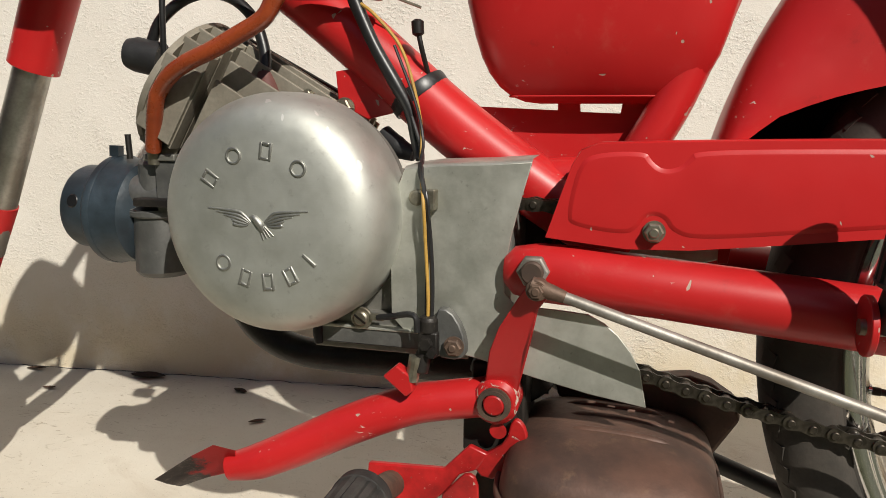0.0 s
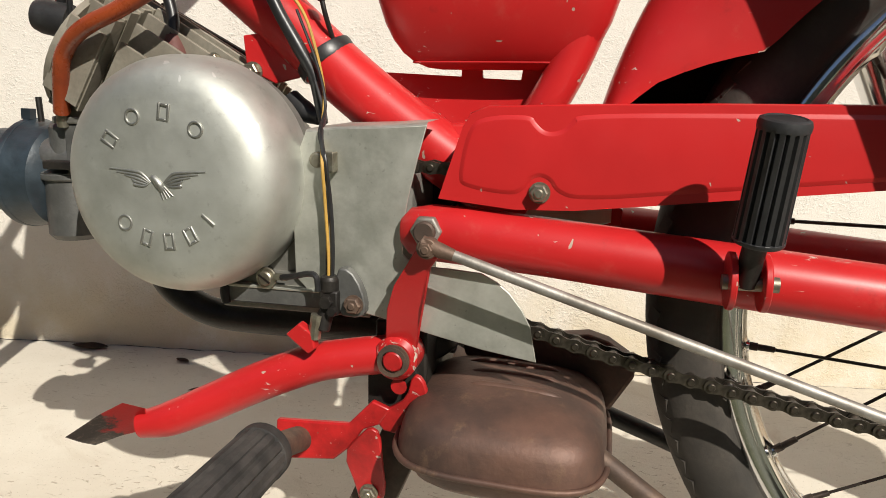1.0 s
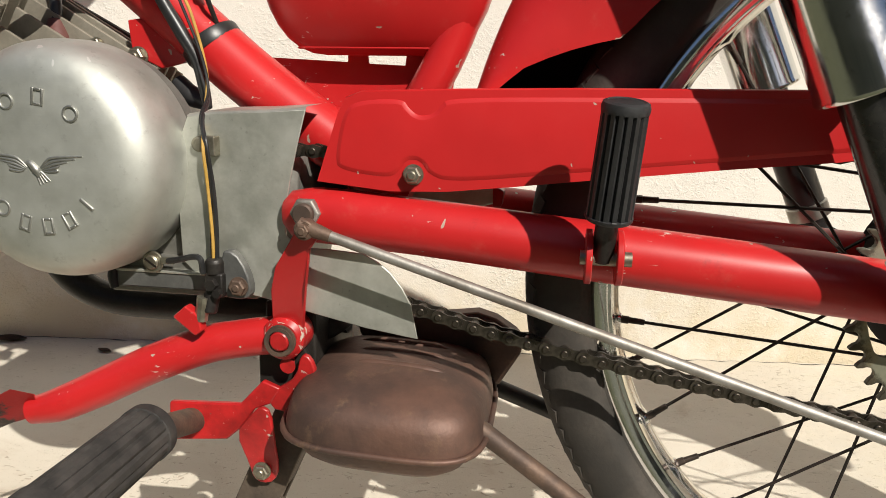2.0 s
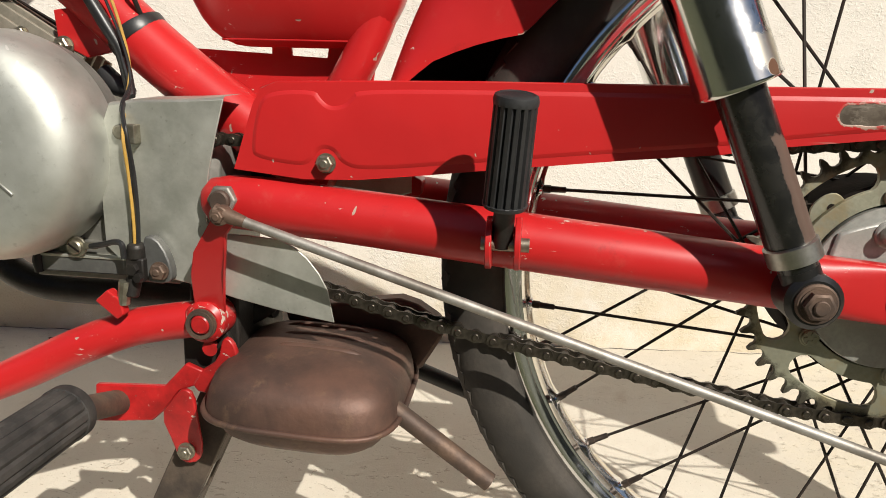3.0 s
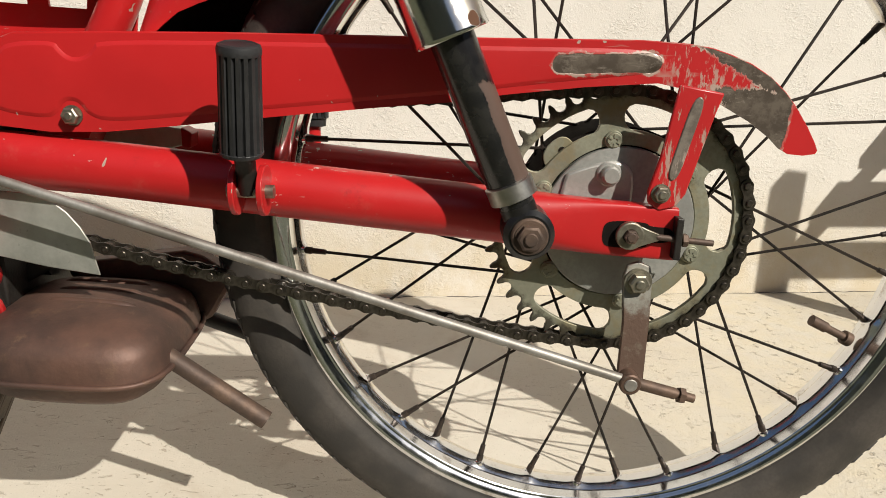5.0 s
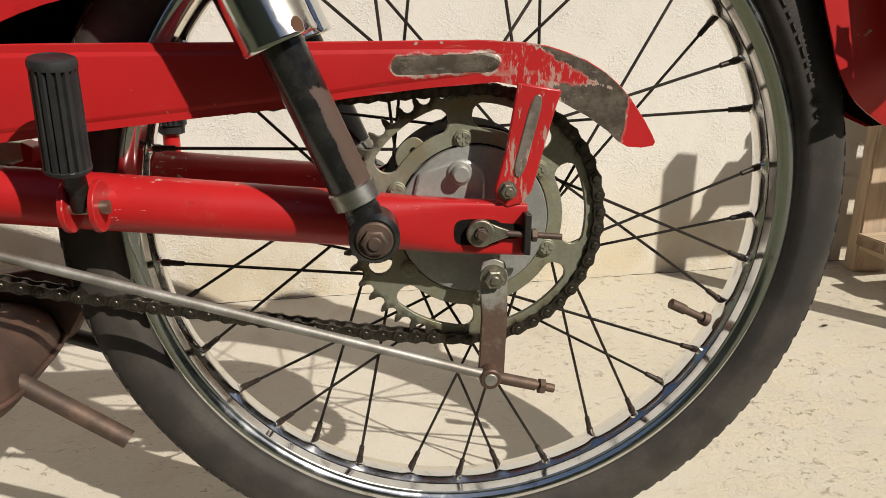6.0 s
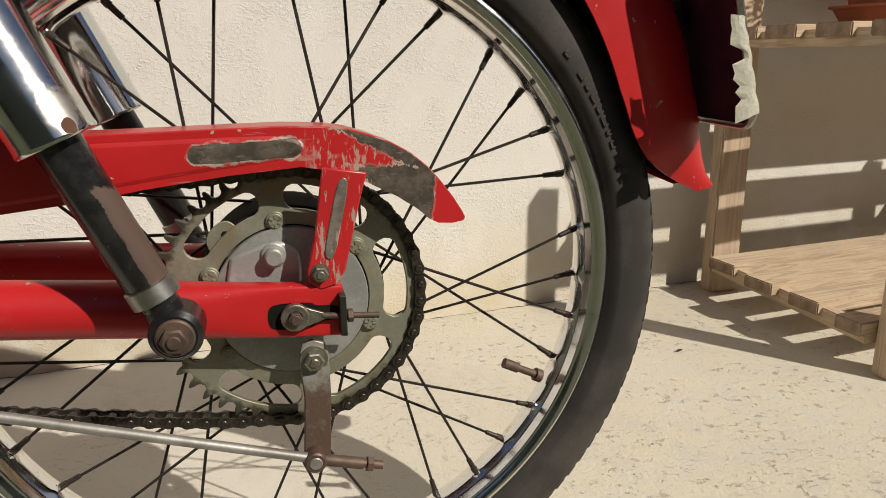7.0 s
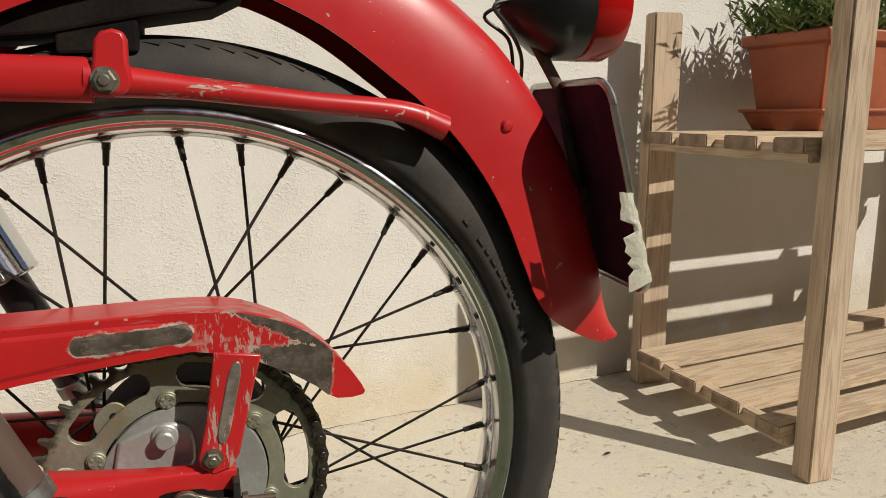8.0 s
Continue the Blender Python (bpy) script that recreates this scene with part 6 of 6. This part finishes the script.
bm = bmesh.new()
heights = [-0.995, -0.96, -0.88, -0.72, -0.5, -0.25, -0.02, 0.0, 0.02, 0.12, 0.25, 0.4, 0.55, 0.68, 0.79, 0.88, 0.94, 0.975, 0.995]
ring_bridge(bm, [[bm.verts.new(MUF @ muffler_point(a, h)) for a in np.linspace(0, 2 * math.pi, 64, endpoint=False)] for h in heights])
muf = part("muffler", bm, M_BROWN, ex, "brown heat-stained pressed steel muffler box", 60)
part("muffler_seam", tube([MUF @ (muffler_point(a, 0.001) * 1.018) for a in np.linspace(0, 2 * math.pi, 73)], 0.0021, 8, 1), M_BROWN, ex, "rolled seam", 60)
for o, yy in ((0.002, 0.030), (0.004, 0.012), (0.006, -0.008)):
    part("muffler_rib", tube([MUF @ (muffler_top(x + o, yy) - Vector((0, 0, 0.0030 if abs(x) < 0.03 else 0.0052))) for x in np.linspace(-0.036, 0.032, 9)], [0.0020, 0.0041, 0.0042, 0.0042, 0.0041, 0.0020], 12, 2), M_BROWN, ex, "", 60)
part("muffler_bracket", prism([(-0.4080, 0.2200), (-0.3160, 0.2330), (-0.3020, 0.2290), (-0.2850, 0.2180), (-0.2820, 0.2050), (-0.2980, 0.1780), (-0.3140, 0.1700), (-0.3400, 0.2060), (-0.4050, 0.2080)], 0.028, 0.046), M_BROWN, ex, "brown bracket", 30, 0.003)
part("tail_pipe", moved(lathe([(0.0050, 0.0), (0.0066, 0.0), (0.0066, 0.100), (0.0050, 0.100)], 24, True, "Z"), Matrix.Translation((-0.2377, -0.0500, 0.1328)) @ Vector((-0.0653, 0.002, 0.0455)).to_track_quat("Z", "Y").to_matrix().to_4x4()), M_RUSTY, ex, "thin brown tail pipe", 30)
# stand and lower frame
def stand_leg():
    """A channel: face plate with two flanges, the rear flange pierced, leaning out and forward to the paving."""
    top, foot, face, deep = Vector((-0.4215, -0.0223, 0.2040)), Vector((-0.5050, -0.0560, 0.0035)), 0.0300, 0.026
    run = (foot - top)
    side = Vector((run.z, 0, -run.x)).normalized()
    if side.x < 0:
        side = -side
    inn = run.normalized().cross(side)
    inn = inn if inn.y > 0 else -inn

    def slab(s0, s1, a0, a1, b0, b1):
        bm = bmesh.new()
        rows = []
        for s_ in (s0, s1):
            rows.append([bm.verts.new(top + run * s_ + side * a + inn * b) for a, b in ((a0, b0), (a1, b0), (a1, b1), (a0, b1))])
        ring_bridge(bm, rows)
        return bm

    h = face / 2
    web = slab(0.0, 1.0, -h, h, 0.0, 0.0022)
    front = slab(0.0, 1.0, -h, -h + 0.0022, 0.0022, deep)
    rear = [slab(0.0, 1.0, h - 0.0022, h, 0.0022, 0.0060), slab(0.0, 1.0, h - 0.0022, h, deep - 0.0060, deep)]
    rear += [slab(a, b, h - 0.0022, h, 0.0060, deep - 0.0060) for a, b in ((0.0, 0.42), (0.53, 0.60), (0.71, 0.78), (0.89, 1.0))]
    leg = part("stand", joined(web, front, *rear), M_STAND, moped, "worn brown steel channel stand on the paving", 30, 0.0008)
    part("foot", joined(tube([foot + Vector((-0.012, -0.006, 0.0015)), foot + Vector((0.030, 0.016, 0.0015))], 0.0050, 12, 1)), M_RUSTY, leg)
    return leg


stand_leg()
part("lower_frame", joined(tube([(-0.4600, 0.012, 0.2440), (-0.4300, 0.012, 0.2300), (-0.4200, 0.012, 0.2150)], 0.016, 16), box(-0.4560, -0.4200, -0.030, 0.060, 0.195, 0.250), tube([(-0.4200, 0.060, 0.215), (-0.3400, 0.062, 0.176), (-0.2600, 0.062, 0.146), (-0.2250, 0.062, 0.133)], 0.0068, 14)), M_GREASE, moped, "black lower frame and stand pivot", 30, 0.002)
part("pivot_plate", prism([(-0.4600, 0.2180), (-0.4280, 0.2220), (-0.4180, 0.2000), (-0.4300, 0.1860), (-0.4600, 0.1900)], -0.0340, -0.0290), M_GREASE, br, "", 0, 0.001)

# ---- front fork ----
FX = {0.062: (-0.972, -0.9255, -0.8723, -0.8280), -0.062: (-0.980, -0.9335, -0.8803, -0.8360)}
for y, (xa, xb, xc, xd) in FX.items():
    f_ = part("fork_leg", tube([(xb - 0.02, y, 0.2800), (xb, y, 0.3250), (xc, y, 0.4480)], 0.0155, 28, 1), M_STEEL, moped, "polished fork leg with red shrouds", 40)
    part("upper_shroud", tube([(xc - 0.0005, y, 0.4450), (xc, y, 0.4465), (xd, y, 0.5500)], [0.0175, 0.0212, 0.0230], 28, 1), M_RED, f_, "red upper shroud", 40)
    part("lower_slider", tube([(-1.1000, y, 0.2400), (xa, y, 0.2300), (xb + 0.0005, y, 0.3265)], [0.014, 0.0185, 0.0168], 28, 1), M_RED, f_, "red lower slider", 40)
part("speedometer_cable", tube([(-0.8600, -0.000, 0.5600), (-0.8720, 0.000, 0.5000), (-0.8900, 0.004, 0.4400), (-0.9150, 0.008, 0.3900)], 0.0034, 10), M_STEEL, moped, "grey metal-sheathed cable")
fw = part("front_wheel", moved(lathe([(0.03, -0.03), (0.03, 0.03)], 24), Matrix.Translation((-1.215, 0.012, AZ))), M_HUB, moped, "spoked front wheel with black tyre")
t = [(0.2565 + 0.0265 * math.cos(radians(a)), 0.0275 * math.sin(radians(a))) for a in np.linspace(-112, 112, 17)] + [(0.2365, 0.0150), (0.2365, -0.0150)]
part("tyre", moved(lathe(t, 96, True), Matrix.Translation((-1.215, 0.012, AZ + 0.0035))), M_RUBBER, fw, "black tyre", 40)
part("rim", moved(lathe([(0.2135, 0.0), (0.2290, 0.018), (0.2400, 0.0165), (0.222, 0.0), (0.2400, -0.0165), (0.2290, -0.018)], 96, True), Matrix.Translation((-1.215, 0.012, AZ + 0.0035))), M_CHROME, fw, "chromed rim", 40)
bm = bmesh.new()
rings = []
for a in np.linspace(38, 130, 40):
    r_ = radians(a)
    rings.append([bm.verts.new((-1.215 + r * math.cos(r_), 0.012 + y, AZ + r * math.sin(r_))) for y, r in ((-0.040, 0.278), (-0.039, 0.295), (-0.030, 0.310), (0.0, 0.318), (0.030, 0.310), (0.039, 0.295), (0.040, 0.278))])
ring_bridge(bm, rings, False, False)
bmesh.ops.solidify(bm, geom=list(bm.faces), thickness=0.0015)
part("front_mudguard", bm, M_RED, moped, "red front mudguard", 50)
part("fuel_tank", loft([(-0.765, 0.01, 0.625, 0.03, 0.04, 2.5), (-0.745, 0.01, 0.625, 0.07, 0.085, 2.5), (-0.64, 0.01, 0.620, 0.10, 0.100, 2.5), (-0.50, 0.01, 0.610, 0.08, 0.090, 2.5), (-0.44, 0.01, 0.605, 0.03, 0.05, 2.5)], 28), M_RED, moped, "red teardrop fuel tank")
part("steering_head", joined(tube([(-0.818, 0.01, 0.53), (-0.782, 0.01, 0.70)], 0.019, 20, 1), tube([(-0.815, 0.01, 0.60), (-0.64, 0.008, 0.53)], 0.02, 18, 1)), M_RED, moped, "red steering head", 40)
part("headlamp", moved(lathe([(0.01, 0.0), (0.045, 0.02), (0.062, 0.06), (0.066, 0.10), (0.05, 0.112)], 32, False, "X"), Matrix.Translation((-0.945, 0.01, 0.577)) @ Matrix.Rotation(radians(180), 4, "Z") @ Matrix.Translation((-0.112, 0, 0))), M_RED, moped, "red headlamp shell", 40)
part("handlebar", tube([(-0.72, -0.31, 0.76), (-0.76, -0.20, 0.755), (-0.80, -0.05, 0.72), (-0.80, 0.07, 0.72), (-0.76, 0.22, 0.755), (-0.72, 0.33, 0.76)], 0.011, 14), M_CHROME, moped, "chromed handlebar")

# ---- dry leaves ----
def dry_leaf(x, y, size, turn):
    bm = bmesh.new()
    rows = []
    for i in range(6):
        t_ = i / 5
        w = size * 0.22 * math.sin(math.pi * (0.06 + 0.9 * t_))
        rows.append([bm.verts.new((size * (t_ - 0.5), f * w, 0.0015 + 0.22 * abs(f) * w + 0.12 * size * (t_ - 0.5) ** 2)) for f in (-1, 0, 1)])
    ring_bridge(bm, rows, False, False)
    bmesh.ops.solidify(bm, geom=list(bm.faces), thickness=0.0003)
    ob = part("dry_leaf", moved(bm, pose(x, y, 0.0008, 0, 0, turn)), M_DRY, None, "", 40)
    return tagged(ob, "small curled dry brown leaf on the paving", "leaf", "leaves on the paving")


for x, y, size, turn in ((-1.092, 0.461, 0.060, 5), (-0.919, 0.446, 0.028, -20), (-0.838, 0.353, 0.024, 40), (-1.289, 0.442, 0.032, 15), (-1.202, 0.377, 0.022, 10), (-1.030, 0.4955, 0.018, 60), (0.579, 0.392, 0.014, 20)):
    dry_leaf(x, y, size, turn)

# ---- wooden shelf ----
def wood(name, x0, x1, y0, y1, z0, z1, parent, material, chamfer=0.0035):
    b = box(-(x1 - x0) / 2, (x1 - x0) / 2, -(y1 - y0) / 2, (y1 - y0) / 2, -(z1 - z0) / 2, (z1 - z0) / 2)
    bmesh.ops.bevel(b, geom=list(b.edges), offset=chamfer, segments=2, affect="EDGES")
    ob = part(name, b, material, None, "", 40)
    ob.matrix_basis = pose((x0 + x1) / 2, (y0 + y1) / 2, (z0 + z1) / 2)
    return under(ob, parent)


def post(x0, x1, y0, y1, z1, parent):
    h, w, d = z1, x1 - x0, y1 - y0
    b = box(-h / 2, h / 2, -d / 2, d / 2, -w / 2, w / 2)
    bmesh.ops.bevel(b, geom=list(b.edges), offset=0.003, segments=2, affect="EDGES")
    ob = part("post", b, M_PINE_UP, None, "", 40)
    ob.matrix_basis = pose((x0 + x1) / 2, (y0 + y1) / 2, h / 2, 0, -90, 0)
    return under(ob, parent)


SH = empty("plant_shelf", (0.79, 0.43, 0), "weathered pine plank shelf with slatted boards against the wall", "shelf")
post(0.7950, 0.8380, 0.2220, 0.2560, 0.654, SH)
post(0.7840, 0.8420, 0.6240, 0.6560, 0.682, SH)
post(1.5600, 1.6100, 0.3120, 0.3460, 0.654, SH)
post(1.5600, 1.6100, 0.7250, 0.7570, 0.682, SH)
SLANT = lambda x, y: Matrix.Translation((x, y, 0)) @ Matrix.Rotation(radians(WALL_TURN), 4, "Z") @ Matrix.Translation((-x, -y, 0))
for top, ys in ((0.0765, ((0.547, 0.611), (0.440, 0.501), (0.345, 0.402), (0.2575, 0.301))), (0.4775, ((0.548, 0.612), (0.450, 0.512), (0.350, 0.412), (0.2575, 0.308)))):
    for n, (y0, y1) in enumerate(ys):
        s_ = wood("slat", 0.7655 + (0.004, -0.003, 0.005, 0.0)[n], 1.6300, y0, y1, top - 0.0205, top, SH, M_PINE, 0.0018)
        s_.data.materials.append(M_END.m)
        for f in s_.data.polygons:
            f.material_index = 1 if abs(f.normal.x) > 0.35 else 0
        s_.matrix_basis = SLANT(0.7880, (y0 + y1) / 2) @ s_.matrix_basis
    for x in (0.7880, 1.5700):
        r_ = wood("rail", -0.1820, 0.1820, -0.010, 0.010, -0.0300, -0.0050, SH, M_PINE, 0.002)
        r_.matrix_basis = pose(x + 0.004, 0.4400 + 0.113 * (x - 0.788), top - 0.0209, 0, 0, 90)

# ---- planter ----
def planter(x0, x1, y0, y1, z0, height):
    base = empty("planter", ((x0 + x1) / 2, (y0 + y1) / 2, z0), "terracotta-coloured plastic planter with green plants on the shelf", "planter")
    turn_ = SLANT(x0, y0)
    def body(z, grow, thick=0.0):
        return [(x0 - grow, y0 - grow, z), (x1 + grow, y0 - grow, z), (x1 + grow, y1 + grow, z), (x0 - grow, y1 + grow, z)]
    bm = bmesh.new()
    rings = [[bm.verts.new(p) for p in body(z0 + z, g)] for z, g in ((0.012, -0.012), (height - 0.022, 0.006), (height - 0.022, 0.014), (height, 0.016), (height, 0.008), (height - 0.02, 0.003))]
    ring_bridge(bm, rings, True, False)
    bm.faces.new(rings[0][::-1])
    bm.faces.new(rings[-1])
    part("pot", moved(bm, turn_), M_POT, base, "", 30, 0.004)
    bm = bmesh.new()
    rings = [[bm.verts.new(p) for p in body(z0 + z, g)] for z, g in ((-0.001, -0.006), (0.030, 0.008), (0.030, 0.013), (0.036, 0.013), (0.036, 0.008), (0.006, -0.010))]
    ring_bridge(bm, rings, True, True)
    part("saucer", moved(bm, turn_), M_POT, base, "", 30, 0.002)
    part("soil", moved(box(x0, x1, y0, y1, z0 + height - 0.03, z0 + height - 0.015), turn_), M_SOIL, base, "", 0)
    rng = random.Random(7)
    verts, faces = [], []
    def leaf(p, d, length, width):
        side = d.cross(Vector((0, 0, 1)))
        side = side.normalized() if side.length > 1e-3 else Vector((1, 0, 0))
        n = len(verts)
        nrm = side.cross(d).normalized()
        verts.extend([p, p + d * length * 0.35 + side * width + nrm * 0.002, p + d * length * 0.35 - side * width + nrm * 0.002, p + d * length * 0.38 - nrm * 0.002, p + d * length - nrm * length * 0.12])
        faces.extend([(n, n + 1, n + 3), (n, n + 3, n + 2), (n + 1, n + 4, n + 3), (n + 3, n + 4, n + 2)])
    for i in range(230):
        p = Vector((x0 - 0.008 + (x1 - x0) * rng.random() ** 1.5, rng.uniform(y0 - 0.005, y1), z0 + height - 0.02))
        tilt = Vector((rng.gauss(-0.12, 0.45), rng.gauss(-0.12, 0.4), 1)).normalized()
        tall = rng.uniform(0.06, 0.19)
        for k in range(13):
            s_ = (k + 2) / 15
            q = p + tilt * tall * s_ + Vector((0, 0, -0.02 * s_ * s_))
            a = k * 2.4 + rng.uniform(-0.4, 0.4)
            d = (tilt * 0.75 + Vector((math.cos(a), math.sin(a), rng.uniform(-0.1, 0.3))) * 0.75).normalized()
            leaf(q, d, rng.uniform(0.020, 0.038), rng.uniform(0.0022, 0.0042))
        n = len(verts)
        w_ = Vector((0.0012, 0, 0))
        verts.extend([p - w_, p + w_, p + tilt * tall])
        faces.append((n, n + 1, n + 2))
    me = bpy.data.meshes.new("foliage")
    me.from_pydata([turn_ @ Vector(v) for v in verts], [], faces)
    me.materials.append(M_LEAF.m)
    ob = under(new("foliage", me), base)
    tagged(ob, "dense narrow green leaves", kind="stuff")
    return base


planter(1.0180, 1.5000, 0.4790, 0.6340, 0.4790, 0.168)
